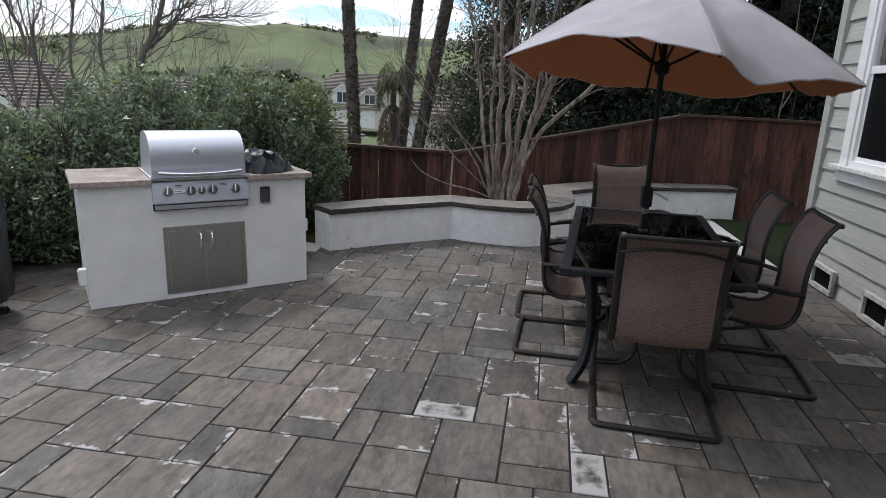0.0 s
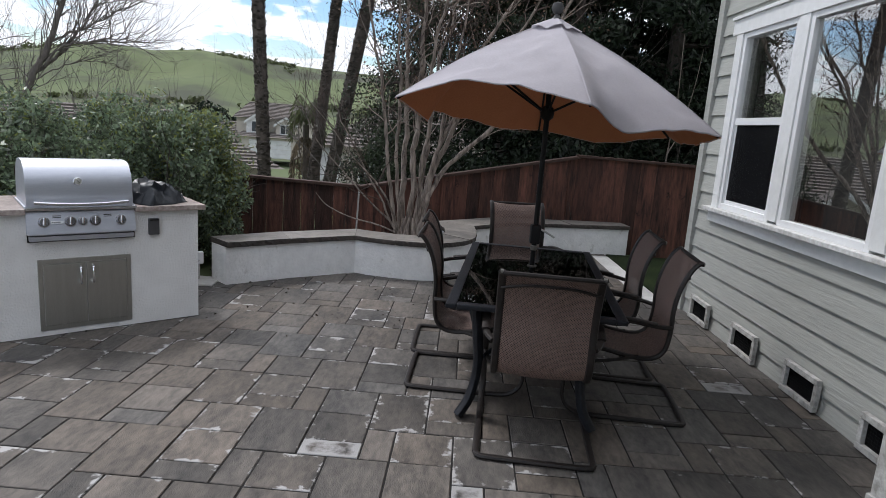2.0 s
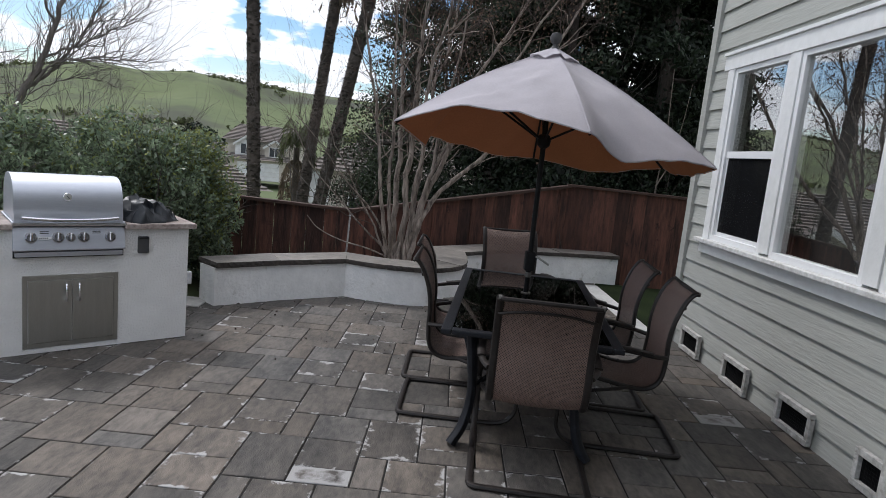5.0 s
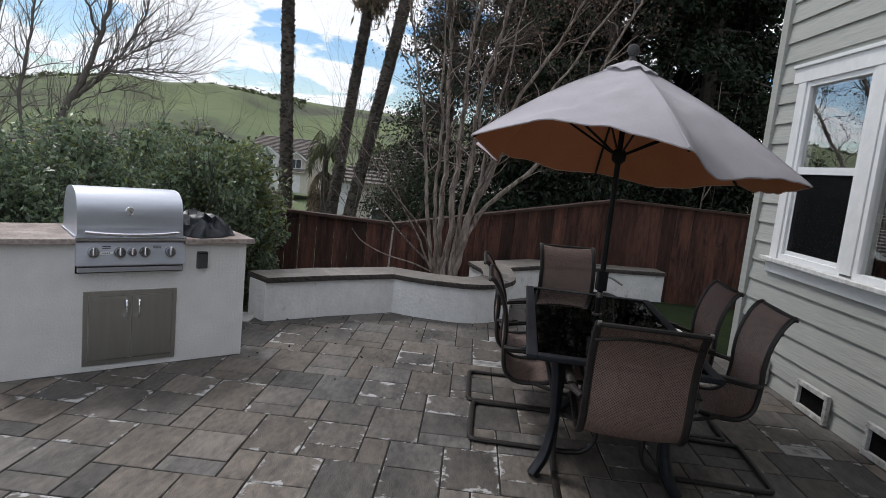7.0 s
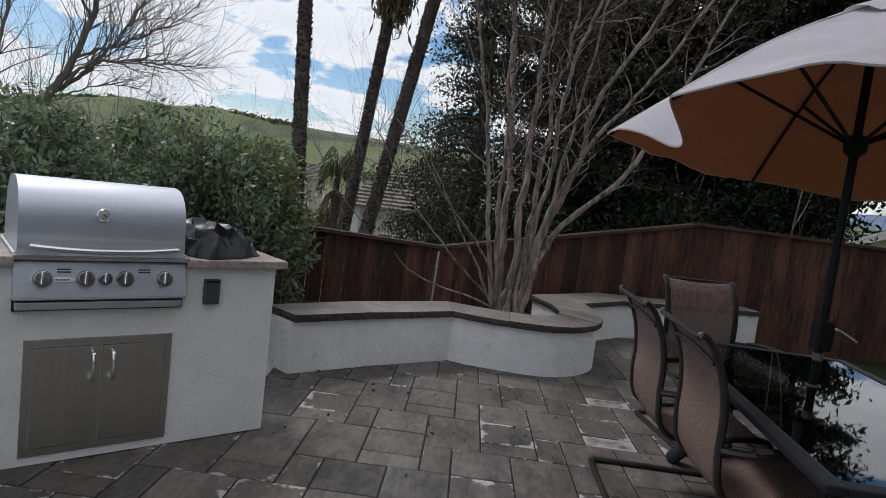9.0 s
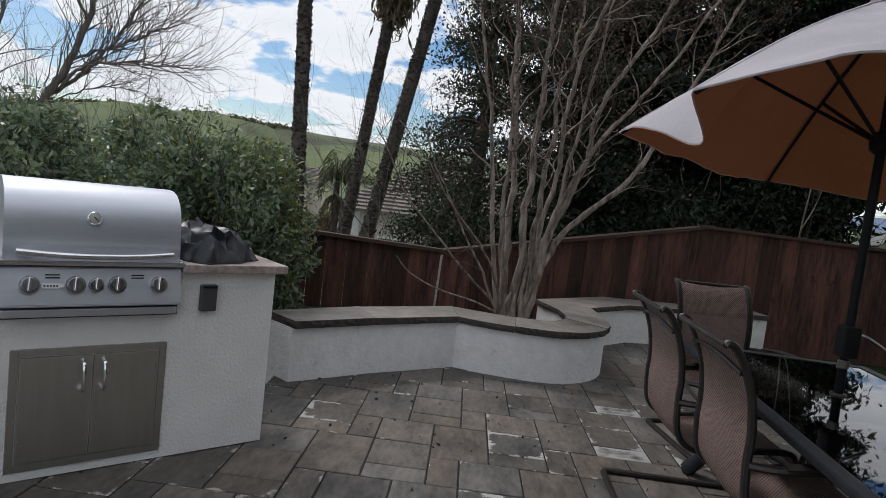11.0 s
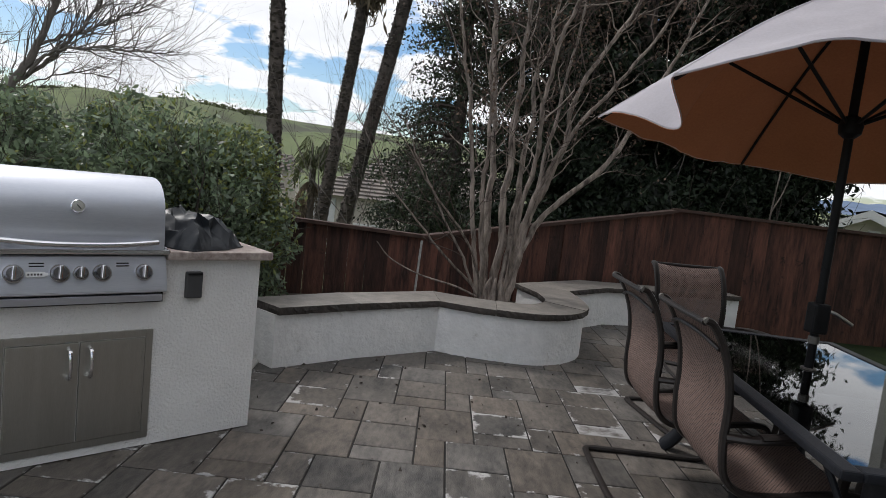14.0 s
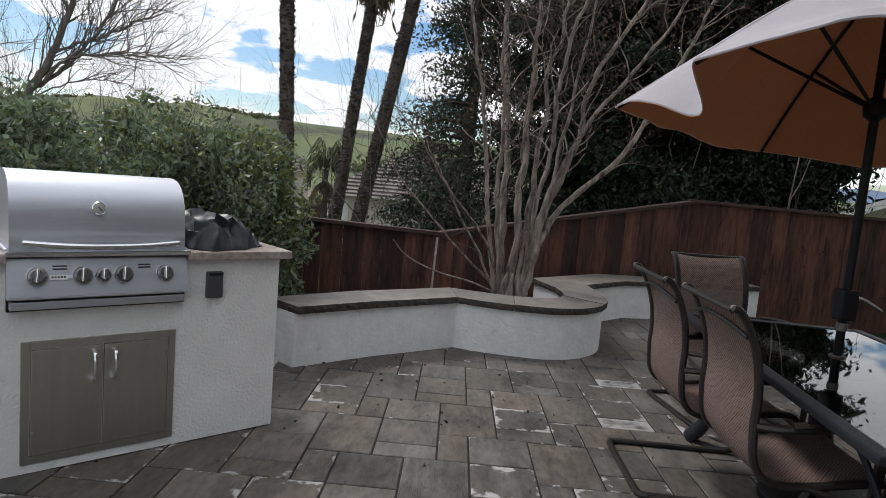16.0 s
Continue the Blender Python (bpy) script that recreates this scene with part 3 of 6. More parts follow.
def house_wall():
    wall = thing("wall_east", pose(0, 0, 0), "house wall of painted grey-green lap siding", "wall", kind="structure")
    w = WIN
    core = boxes(((WALL_X + 0.03, -7, -0.5), (WALL_X + 0.16, w["y0"], 5.6)), ((WALL_X + 0.03, w["y1"], -0.5), (WALL_X + 0.16, CORNER_Y, 5.6)),
                 ((WALL_X + 0.03, w["y0"], -0.5), (WALL_X + 0.16, w["y1"], w["z0"])), ((WALL_X + 0.03, w["y0"], w["z1"]), (WALL_X + 0.16, w["y1"], 5.6)))
    part("sheathing", core, M_SIDING, wall)
    lap = 0.182
    z = -0.04
    while z < 5.5:
        spans = [(-7.0, CORNER_Y - 0.09)]
        top = z + lap
        if top + 0.018 > w["z0"] - 0.02 and z < w["z1"]:
            spans = [(-7.0, w["y0"] - 0.10), (w["y1"] + 0.10, CORNER_Y - 0.09)]
        for y0, y1 in spans:
            bm = bmesh.new()
            pr = [(WALL_X + 0.012, z + lap + 0.018), (WALL_X + 0.03, z + lap + 0.018), (WALL_X + 0.03, z + 0.014), (WALL_X - 0.008, z), (WALL_X - 0.008, z + 0.004)]
            lo = [bm.verts.new((x, y0, zz)) for x, zz in pr]
            hi = [bm.verts.new((x, y1, zz)) for x, zz in pr]
            bm.faces.new(lo)
            bm.faces.new(hi[::-1])
            for i in range(5):
                bm.faces.new((lo[i], lo[(i + 1) % 5], hi[(i + 1) % 5], hi[i]))
            part("siding_board", bm, M_SIDING, wall)
        z += lap
    part("corner_board", boxes(((WALL_X - 0.034, CORNER_Y - 0.09, -0.05), (WALL_X + 0.03, CORNER_Y + 0.022, 5.6)), ((WALL_X + 0.03, CORNER_Y, -0.05), (WALL_X + 0.12, CORNER_Y + 0.022, 5.6)), bevel=0.004), M_SIDING, wall, "grey corner trim board")
    back = bmesh.new()
    box(back, (WALL_X + 0.16, CORNER_Y - 0.02, -0.5), (10.0, CORNER_Y, 5.6))
    part("end_wall", back, M_SIDING, wall)
    roof = bmesh.new()
    box(roof, (WALL_X - 0.55, -7.4, 5.6), (10.2, CORNER_Y + 0.5, 5.75))
    tagged(new("roof_1", mesh_of("roof_1", roof, M_TILE)), "plain roof over the house", "roof", kind="structure")
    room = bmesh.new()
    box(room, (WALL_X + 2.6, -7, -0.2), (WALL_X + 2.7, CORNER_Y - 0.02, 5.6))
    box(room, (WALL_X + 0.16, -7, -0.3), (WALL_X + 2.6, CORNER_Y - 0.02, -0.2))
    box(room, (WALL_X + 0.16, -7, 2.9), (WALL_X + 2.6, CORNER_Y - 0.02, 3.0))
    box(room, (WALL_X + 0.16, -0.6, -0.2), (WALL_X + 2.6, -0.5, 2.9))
    tagged(new("wall_inside", mesh_of("wall_inside", room, M_ROOM)), "inner room walls coloured near-black for the unlit inside", "wall", kind="structure")
    return wall


VENTS = [5.555, 4.67, 3.83, 2.99]
wall = house_wall()


def crawl_vent(y):
    v = thing("crawl_vent", pose(WALL_X - 0.008, y, 0), "low crawl-space vent with a peeling white wooden frame", "vent", "vents along the wall")
    h, w, t = 0.238, 0.205, 0.038
    rng = np.random.default_rng(int(y * 100))
    for a, b in (((-0.044, -w, h - t), (-0.006, w, h)), ((-0.044, -w, 0.012), (-0.006, w, 0.012 + t)), ((-0.039, -w, 0.012 + t), (-0.006, -w + t, h - t)), ((-0.039, w - t, 0.012 + t), (-0.006, w, h - t))):
        part("frame_board", boxes((a, b), bevel=0.003), M_TRIM_OLD, v, m=pose(0, 0, 0, float(rng.normal(0, 0.7)), 0, 0))
    # near-black sheet over the siding stands in for the unlit crawl space
    part("void_sheet", boxes(((-0.010, -w + t - 0.004, 0.046), (-0.007, w - t + 0.004, h - t + 0.004))), M_DARK, v)
    bm = bmesh.new()
    for i in range(15):
        yy = -w + t + 0.012 + i * (2 * (w - t) - 0.024) / 14
        box(bm, (-0.016, yy - 0.0008, 0.05), (-0.0145, yy + 0.0008, h - t))
    for i in range(7):
        zz = 0.058 + i * 0.021
        box(bm, (-0.0143, -w + t, zz - 0.0008), (-0.013, w - t, zz + 0.0008))
    part("wire_screen", bm, M_BLACK, v)


for y in VENTS:
    crawl_vent(y)


def window():
    w = WIN
    win = thing("window_1", pose(0, 0, 0), "white three-part house window reflecting trees and hills", "window", kind="structure")
    x0 = WALL_X - 0.03
    y0, y1, z0, z1 = w["y0"], w["y1"], w["z0"], w["z1"]
    part("head_casing", boxes(((x0, y0 - 0.2, z1), (WALL_X + 0.02, y1 + 0.2, z1 + 0.13)), ((x0 - 0.018, y0 - 0.21, z1 + 0.13), (WALL_X + 0.02, y1 + 0.21, z1 + 0.16)), bevel=0.004), M_TRIM, win)
    part("side_casing", boxes(((x0 + 0.004, y1, z0 - 0.02), (WALL_X + 0.02, y1 + 0.12, z1)), bevel=0.004), M_TRIM, win)
    part("side_casing", boxes(((x0 + 0.004, y0 - 0.12, z0 - 0.02), (WALL_X + 0.02, y0, z1)), bevel=0.004), M_TRIM, win)
    part("window_sill", boxes(((x0 - 0.05, y0 - 0.2, z0 - 0.055), (WALL_X + 0.10, y1 + 0.2, z0 - 0.02)), bevel=0.006), M_SILL, win, "white sill with worn paint along its edge")
    part("apron", boxes(((x0 + 0.002, y0 - 0.16, z0 - 0.155), (WALL_X + 0.02, y1 + 0.16, z0 - 0.057)), bevel=0.004), M_TRIM, win)
    m1, m2 = (4.52, 4.66), (3.32, 3.46)
    for a, b in (m1, m2):
        part("mullion", boxes(((x0 + 0.006, a, z0), (WALL_X + 0.12, b, z1)), bevel=0.004), M_TRIM, win)
    bays = ((m1[1], y1, True), (m2[1], m1[0], False), (y0, m2[0], True))
    for a, b, split in bays:
        f = part("window_frame", boxes(((WALL_X - 0.012, a, z0 - 0.02), (WALL_X + 0.10, a + 0.05, z1)), ((WALL_X - 0.012, b - 0.05, z0 - 0.02), (WALL_X + 0.10, b, z1)),
                                       ((WALL_X - 0.012, a + 0.05, z0 - 0.02), (WALL_X + 0.10, b - 0.05, z0 + 0.03)), ((WALL_X - 0.012, a + 0.05, z1 - 0.045), (WALL_X + 0.10, b - 0.05, z1)), bevel=0.003), M_VINYL, win)
        if split:
            zm = 1.90
            part("meeting_rail", boxes(((WALL_X + 0.002, a + 0.05, zm - 0.03), (WALL_X + 0.07, b - 0.05, zm + 0.03)), bevel=0.003), M_VINYL, f)
            part("sash_rail", boxes(((WALL_X + 0.012, a + 0.05, z0 + 0.03), (WALL_X + 0.06, b - 0.05, z0 + 0.065)), ((WALL_X + 0.012, a + 0.05, z0 + 0.065), (WALL_X + 0.06, a + 0.078, zm - 0.03)), ((WALL_X + 0.012, b - 0.078, z0 + 0.065), (WALL_X + 0.06, b - 0.05, zm - 0.03))), M_VINYL, f)
            part("insect_screen", boxes(((WALL_X + 0.016, a + 0.078, z0 + 0.065), (WALL_X + 0.018, b - 0.078, zm - 0.03))), M_SCREEN, win, "dark insect screen")
            panes = ((z0 + 0.065, zm - 0.03, 0.035), (zm + 0.03, z1 - 0.045, 0.02))
        else:
            panes = ((z0 + 0.03, z1 - 0.045, 0.02),)
        for za, zb, xx in panes:
            p = part("pane", boxes(((WALL_X + xx, a + 0.045, za - 0.005), (WALL_X + xx + 0.005, b - 0.045, zb + 0.005))), M_PANE, win)
            p.visible_shadow = False
        # a near-black sheet close behind the glass stands in for the unlit room
        part("dark_sheet", boxes(((WALL_X + 0.20, a - 0.05, z0 - 0.1), (WALL_X + 0.21, b + 0.05, z1 + 0.1))), M_ROOM, win, "dark sheet behind the glass for the unlit room")


def screen_mat():
    m = bpy.data.materials.new("insect_mesh")
    m.use_nodes = True
    n, l = m.node_tree.nodes, m.node_tree.links
    n["Principled BSDF"].inputs["Base Color"].default_value = (0.006, 0.0065, 0.008, 1)
    n["Principled BSDF"].inputs["Roughness"].default_value = 0.9
    n["Principled BSDF"].inputs["Specular IOR Level"].default_value = 0.1
    tr = n.new("ShaderNodeBsdfTransparent")
    mx = n.new("ShaderNodeMixShader")
    mx.inputs[0].default_value = 0.35
    l.new(n["Principled BSDF"].outputs[0], mx.inputs[1])
    l.new(tr.outputs[0], mx.inputs[2])
    l.new(mx.outputs[0], n["Material Output"].inputs[0])
    return m


M_SCREEN = screen_mat()
window()

post = thing("porch_post", pose(2.375, 2.50, 0, 0, 0, 8), "weathered white wooden porch post beside the house", "post")
part("shaft", boxes(((-0.05, -0.05, 0), (0.05, 0.05, 2.6)), bevel=0.006), M_TRIM_OLD, post)
part("base_block", boxes(((-0.062, -0.062, 0), (0.062, 0.062, 0.10)), bevel=0.006), M_TRIM_OLD, post)

# The post implies a roof; this unseen one is widened to shade the pavers.
porch = thing("porch_roof", pose(0, 0, 0), "unseen white porch roof over the post, widened to shade the patio", "roof", kind="structure")
part("beam", boxes(((2.29, -6.5, 2.6), (2.45, 2.58, 2.78)), bevel=0.006), M_TRIM_OLD, porch)
part("shade_deck", boxes(((0.25, -6.5, 2.785), (2.75, 2.9, 2.86))), M_TRIM_OLD, porch)

# ---- seat wall round the planter ----
SEAT_OUT = [(-1.86, 5.72), (-1.36, 6.14), (-0.75, 6.58), (-0.55, 6.50), (-0.30, 6.44), (0.0, 6.42), (0.20, 6.48), (0.38, 6.61), (0.52, 6.80), (0.60, 7.02), (0.63, 7.40), (0.62, 7.85), (1.2, 8.40), (2.05, 8.62), (2.95, 8.82)]
SEAT_IN = [(-2.12, 5.96), (-1.55, 6.50), (-0.80, 7.02), (-0.50, 6.92), (-0.26, 6.85), (-0.04, 6.83), (0.06, 6.88), (0.15, 6.97), (0.21, 7.08), (0.24, 7.22), (0.23, 7.52), (0.08, 8.02), (1.0, 8.85), (1.95, 9.02), (2.90, 9.16)]


def rounded(line):
    """The bend from its third to its eleventh point made smooth."""
    bend = [tuple(p)[:2] for p in curve_pts([(x, y, 0) for x, y in line[2:11]], 3)]
    return list(line[:2]) + bend + list(line[11:])


def seat_wall():
    outer, inner = rounded(SEAT_OUT), rounded(SEAT_IN)
    s = thing("seat_wall", pose(0, 0, 0), "low white stucco seat wall with a dark slate cap, curved round the planter", "wall", kind="structure")
    bm = bmesh.new()
    rows = []
    for o, i in zip(outer, inner):
        o, i = Vector(o), Vector(i)
        d = (i - o).normalized()
        rows.append([bm.verts.new((*(o + d * 0.035), -0.05)), bm.verts.new((*(o + d * 0.035), 0.375)), bm.verts.new((*(i - d * 0.03), 0.375)), bm.verts.new((*(i - d * 0.03), -0.05))])
    for a, b in zip(rows, rows[1:]):
        for k in range(4):
            bm.faces.new((a[k], a[(k + 1) % 4], b[(k + 1) % 4], b[k]))
    bm.faces.new(rows[0])
    bm.faces.new(rows[-1][::-1])
    bmesh.ops.subdivide_edges(bm, edges=bm.edges[:], cuts=1)
    part("stucco_body", bm, M_SEATW, s, smooth=True)
    rng = np.random.default_rng(5)
    cuts = [0, 1, 2, 8, 14, 20, 26, 27, 28, 29, 30]
    for a, b in zip(cuts, cuts[1:]):
        bm = bmesh.new()
        so, si = outer[a:b + 1], inner[a:b + 1]
        z1 = 0.43 + float(rng.uniform(-0.003, 0.003))
        cen = sum((Vector(p) for p in so + si), Vector((0, 0))) / (2 * len(so))
        line = [Vector(p) + (cen - Vector(p)) * 0.006 for p in so] + [Vector(p) + (cen - Vector(p)) * 0.006 for p in reversed(si)]
        fine = max(1, round((line[1] - line[0]).length / 0.035))
        line = [p.lerp(q, i / fine) for p, q in zip(line, line[1:] + line[:1]) for i in range(fine)]
        top = [bm.verts.new((*p, z1)) for p in line]
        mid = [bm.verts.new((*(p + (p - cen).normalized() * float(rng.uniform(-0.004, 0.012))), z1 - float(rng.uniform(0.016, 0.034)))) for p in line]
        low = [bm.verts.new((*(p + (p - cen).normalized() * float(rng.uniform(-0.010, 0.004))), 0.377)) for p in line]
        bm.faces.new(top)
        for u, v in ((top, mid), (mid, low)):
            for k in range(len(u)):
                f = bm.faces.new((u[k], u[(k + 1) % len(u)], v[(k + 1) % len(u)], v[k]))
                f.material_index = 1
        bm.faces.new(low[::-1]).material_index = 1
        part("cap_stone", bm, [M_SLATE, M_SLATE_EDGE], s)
    soil = bmesh.new()
    back = [(-2.6, 7.7), (-2.2, 7.8), (-1.7, 8.0), (-1.3, 8.1), (-0.9, 8.5), (-0.8, 8.55), (-0.7, 8.6), (-0.6, 8.6), (-0.5, 8.65), (-0.4, 8.65), (-0.3, 8.7), (-0.1, 8.75), (0.9, 9.05), (1.9, 9.35), (2.9, 9.5)]
    rng = np.random.default_rng(8)
    grid = [[soil.verts.new((*Vector(a).lerp(Vector(b), t), 0.12 + (float(rng.uniform(-0.01, 0.03)) if 0 < t < 1 else 0))) for t in (0, 0.15, 0.3, 0.5, 0.75, 1)] for a, b in zip(SEAT_IN, back)]
    for a, b in zip(grid, grid[1:]):
        for k in range(5):
            soil.faces.new((a[k], a[k + 1], b[k + 1], b[k]))
    tagged(new("planter_soil", mesh_of("planter_soil", soil, M_SOIL)), "dark bare soil in the raised planter", "soil", kind="structure")


seat_wall()


# ---- fence ----
def fence(name, a, b, za, zb, label, seed, rail_front=False):
    a, b = Vector(a), Vector(b)
    d = b - a
    L = d.length
    f = thing(name, Matrix.Translation((*a, 0)) @ Matrix.Rotation(math.atan2(d.y, d.x), 4, "Z"), label, "fence", kind="structure")
    rng = np.random.default_rng(seed)
    x = 0.0
    while x < L - 0.01:
        w = min(float(rng.uniform(0.165, 0.235)), L - x)
        z0, z1 = za + (zb - za) * x / L, za + (zb - za) * (x + w) / L
        y = float(rng.uniform(-0.008, 0.006))
        bm = bmesh.new()
        co = [(x + 0.0013, y, -1.2), (x + w - 0.0013, y + float(rng.uniform(-0.003, 0.003)), -1.2), (x + w - 0.0013, y, z1 - 0.012), (x + 0.0013, y, z0 - 0.012)]
        fr = [bm.verts.new(c) for c in co]
        bk = [bm.verts.new((c[0], c[1] + 0.018, c[2])) for c in co]
        bm.faces.new(fr)
        bm.faces.new(bk[::-1])
        for k in range(4):
            bm.faces.new((fr[k], bk[k], bk[(k + 1) % 4], fr[(k + 1) % 4]))
        part("fence_board", bm, M_REDWOOD, f)
        x += w
    sl = math.atan2(zb - za, L)
    m = Matrix.Translation((0, 0, za)) @ Matrix.Rotation(-sl, 4, "Y")
    Ls = L / math.cos(sl)
    part("top_cap", boxes(((-0.02, -0.06, -0.02), (Ls + 0.02, 0.07, 0.018)), bevel=0.004), M_REDWOOD_RAIL, f, m=m)
    part("upper_rail", boxes(((0, 0.022, -0.16), (Ls, 0.06, -0.07)), bevel=0.003), M_REDWOOD_RAIL, f, m=m)
    part("back_rail", boxes(((0, 0.022, -0.9), (Ls, 0.06, -0.81))), M_REDWOOD_RAIL, f, m=m)
    k, n = 0, max(1, round(L / 2.2))
    for k in range(n + 1):
        xx = L * k / n
        zz = za + (zb - za) * xx / L
        part("post", boxes(((xx - 0.045, 0.024, -1.5), (xx + 0.045, 0.11, zz - 0.04)), bevel=0.004), M_REDWOOD, f)


fence("fence_west", (-8.5, 6.6), (-0.93, 8.22), 1.15, 0.80, "dark redwood board fence behind the hedge and planter", 1)
fence("fence_north", (-0.93, 8.22), (2.17, 9.28), 0.80, 1.36, "dark redwood board fence rising behind the crepe myrtle", 2)
fence("fence_northeast", (2.17, 9.28), (6.5, 8.72), 1.38, 1.32, "reddish redwood board fence with vertical boards", 3)
# thin pale upright box where the two fences meet
stake = thing("wooden_stake", pose(-0.96, 8.15, 0.2, 0, 2, 20), "narrow pale upright strip against the fence corner", "stake")
part("shaft", boxes(((-0.011, -0.008, 0.0), (0.011, 0.008, 0.56)), bevel=0.003), M_TRIM_OLD, stake)
slab = bmesh.new()
box(slab, (-2.55, 5.66, -0.06), (-2.0, 5.98, 0.015), 0.008)
tagged(new("concrete_footing", mesh_of("concrete_footing", slab, M_CONCRETE)), "small rough patch of pale concrete beside the seat wall", "concrete", kind="structure")
walkw = bmesh.new()
box(walkw, (2.38, 6.2, -0.05), (2.61, 8.6, 0.006), 0.003)
tagged(new("path_edge", mesh_of("path_edge", walkw, M_CONCRETE)), "pale concrete strip beside the lawn", "path", kind="structure")
lawn = bmesh.new()
box(lawn, (2.62, 6.2, -0.05), (6.0, 8.75, 0.01))
tagged(new("lawn", mesh_of("lawn", lawn, M_GRASS)), "small strip of green lawn, darkened for shade, at the house corner", "lawn", kind="structure")


# ---- grill island ----
ISL = pose(-3.01, 3.72, 0, 0, 0, 40.26)
isl = thing("grill_island", ISL, "white textured stucco grill island with a pink granite counter", "grill island")
IW, ID = 1.62, 0.66
bm = bmesh.new()
us, vs, zs = (0, 0.468, 1.148, IW), (0, ID - 0.06, ID), (0.005, 0.69, 0.887)
grid = [[[bm.verts.new((u, v, z)) for z in zs] for v in vs] for u in us]
full = {(i, j, k) for i in range(3) for j in range(2) for k in range(2)} - {(1, 0, 1)}
for i, j, k in full:
    for (di, dj, dk), quad in (((-1, 0, 0), ((0, 0, 0), (0, 0, 1), (0, 1, 1), (0, 1, 0))), ((1, 0, 0), ((1, 0, 0), (1, 1, 0), (1, 1, 1), (1, 0, 1))), ((0, -1, 0), ((0, 0, 0), (1, 0, 0), (1, 0, 1), (0, 0, 1))),
                               ((0, 1, 0), ((0, 1, 0), (0, 1, 1), (1, 1, 1), (1, 1, 0))), ((0, 0, -1), ((0, 0, 0), (0, 1, 0), (1, 1, 0), (1, 0, 0))), ((0, 0, 1), ((0, 0, 1), (1, 0, 1), (1, 1, 1), (0, 1, 1)))):
        if (i + di, j + dj, k + dk) not in full:
            bm.faces.new([grid[i + a][j + b][k + c] for a, b, c in quad])
bmesh.ops.bevel(bm, geom=[e for e in bm.edges if len(e.link_faces) == 2 and e.calc_face_angle() > 1], offset=0.012, segments=3, affect="EDGES")
part("stucco_body", bm, M_STUCCO, isl)
part("counter", boxes(((-0.045, -0.04, 0.889), (0.462, ID + 0.04, 0.93)), bevel=0.007), M_GRANITE, isl, "pink-brown granite slab")
part("counter", boxes(((1.15, -0.04, 0.889), (IW + 0.05, ID + 0.04, 0.93)), bevel=0.007), M_GRANITE, isl, "pink-brown granite slab")
part("counter", boxes(((0.462, ID - 0.10, 0.889), (1.15, ID + 0.04, 0.93)), bevel=0.004), M_GRANITE, isl)
part("access_door_frame", boxes(((0.515, -0.008, 0.045), (0.545, 0.01, 0.565)), ((1.085, -0.008, 0.045), (1.115, 0.01, 0.565)), ((0.545, -0.008, 0.045), (1.085, 0.01, 0.078)), ((0.545, -0.008, 0.532), (1.085, 0.01, 0.565)), bevel=0.002), M_STEEL_DULL, isl, "stainless steel door frame")
for a, b, hx in ((0.549, 0.812, 0.775), (0.818, 1.081, 0.855)):
    d = part("access_door", boxes(((a, -0.014, 0.082), (b, 0.008, 0.528)), bevel=0.003), M_STEEL_DULL, isl, "stainless steel cabinet door")
    h = bmesh.new()
    tube(h, curve_pts([(hx, -0.012, 0.375), (hx, -0.046, 0.383), (hx, -0.058, 0.44), (hx, -0.046, 0.497), (hx, -0.012, 0.507)], 5), 0.0085, 8)
    part("handle", h, M_CHROME, d, "bowed steel handle", True)
    hl = a + 0.004 if a < 0.6 else b - 0.012
    for hz in (0.14, 0.43):
        part("hinge", boxes(((hl, -0.02, hz), (hl + 0.008, -0.012, hz + 0.04))), M_STEEL_DULL, d)
ob = part("outlet_cover", boxes(((1.245, -0.028, 0.705), (1.322, 0.004, 0.832)), bevel=0.008), M_GREYBOX, isl, "dark grey weatherproof outlet cover")
part("lid_hinge", boxes(((1.25, -0.034, 0.818), (1.317, -0.02, 0.828)), bevel=0.002), M_BLACK, ob)

grill = thing("gas_grill", ISL @ pose(0.807, 0.0, 0), "built-in stainless steel gas grill with a closed hood", "grill")
HW = 0.335


def hood():
    prof = [(0.0, 0.925), (-0.002, 0.985), (0.004, 1.02), (0.012, 1.10), (0.035, 1.165), (0.08, 1.215), (0.15, 1.245), (0.26, 1.252), (0.40, 1.235), (0.48, 1.17), (0.51, 1.06), (0.515, 0.925)]
    line = curve_pts([(0, y, z) for y, z in prof], 3)
    bm = bmesh.new()
    L = [bm.verts.new((-HW, p.y, p.z)) for p in line]
    R = [bm.verts.new((HW, p.y, p.z)) for p in line]
    for k in range(len(line) - 1):
        bm.faces.new((L[k], L[k + 1], R[k + 1], R[k]))
    bm.faces.new(L[::-1])
    bm.faces.new(R)
    bmesh.ops.bevel(bm, geom=[e for e in bm.edges if abs(e.verts[0].co.x - e.verts[1].co.x) < 1e-5 and len(e.link_faces) == 2], offset=0.006, segments=2, affect="EDGES")
    return bm


hd = part("hood", hood(), M_STEEL, grill, "rounded stainless steel hood", True)
h = bmesh.new()
tube(h, curve_pts([(-0.295, -0.040, 0.972), (-0.15, -0.058, 0.962), (0, -0.064, 0.959), (0.15, -0.058, 0.962), (0.295, -0.040, 0.972)], 6), 0.0125, 12)
for sx in (-0.26, 0.26):
    tube(h, [(sx, 0.0, 0.970), (sx, -0.046, 0.970)], 0.009, 8)
part("handle", h, M_CHROME, hd, "long polished steel handle", True)
th = bmesh.new()
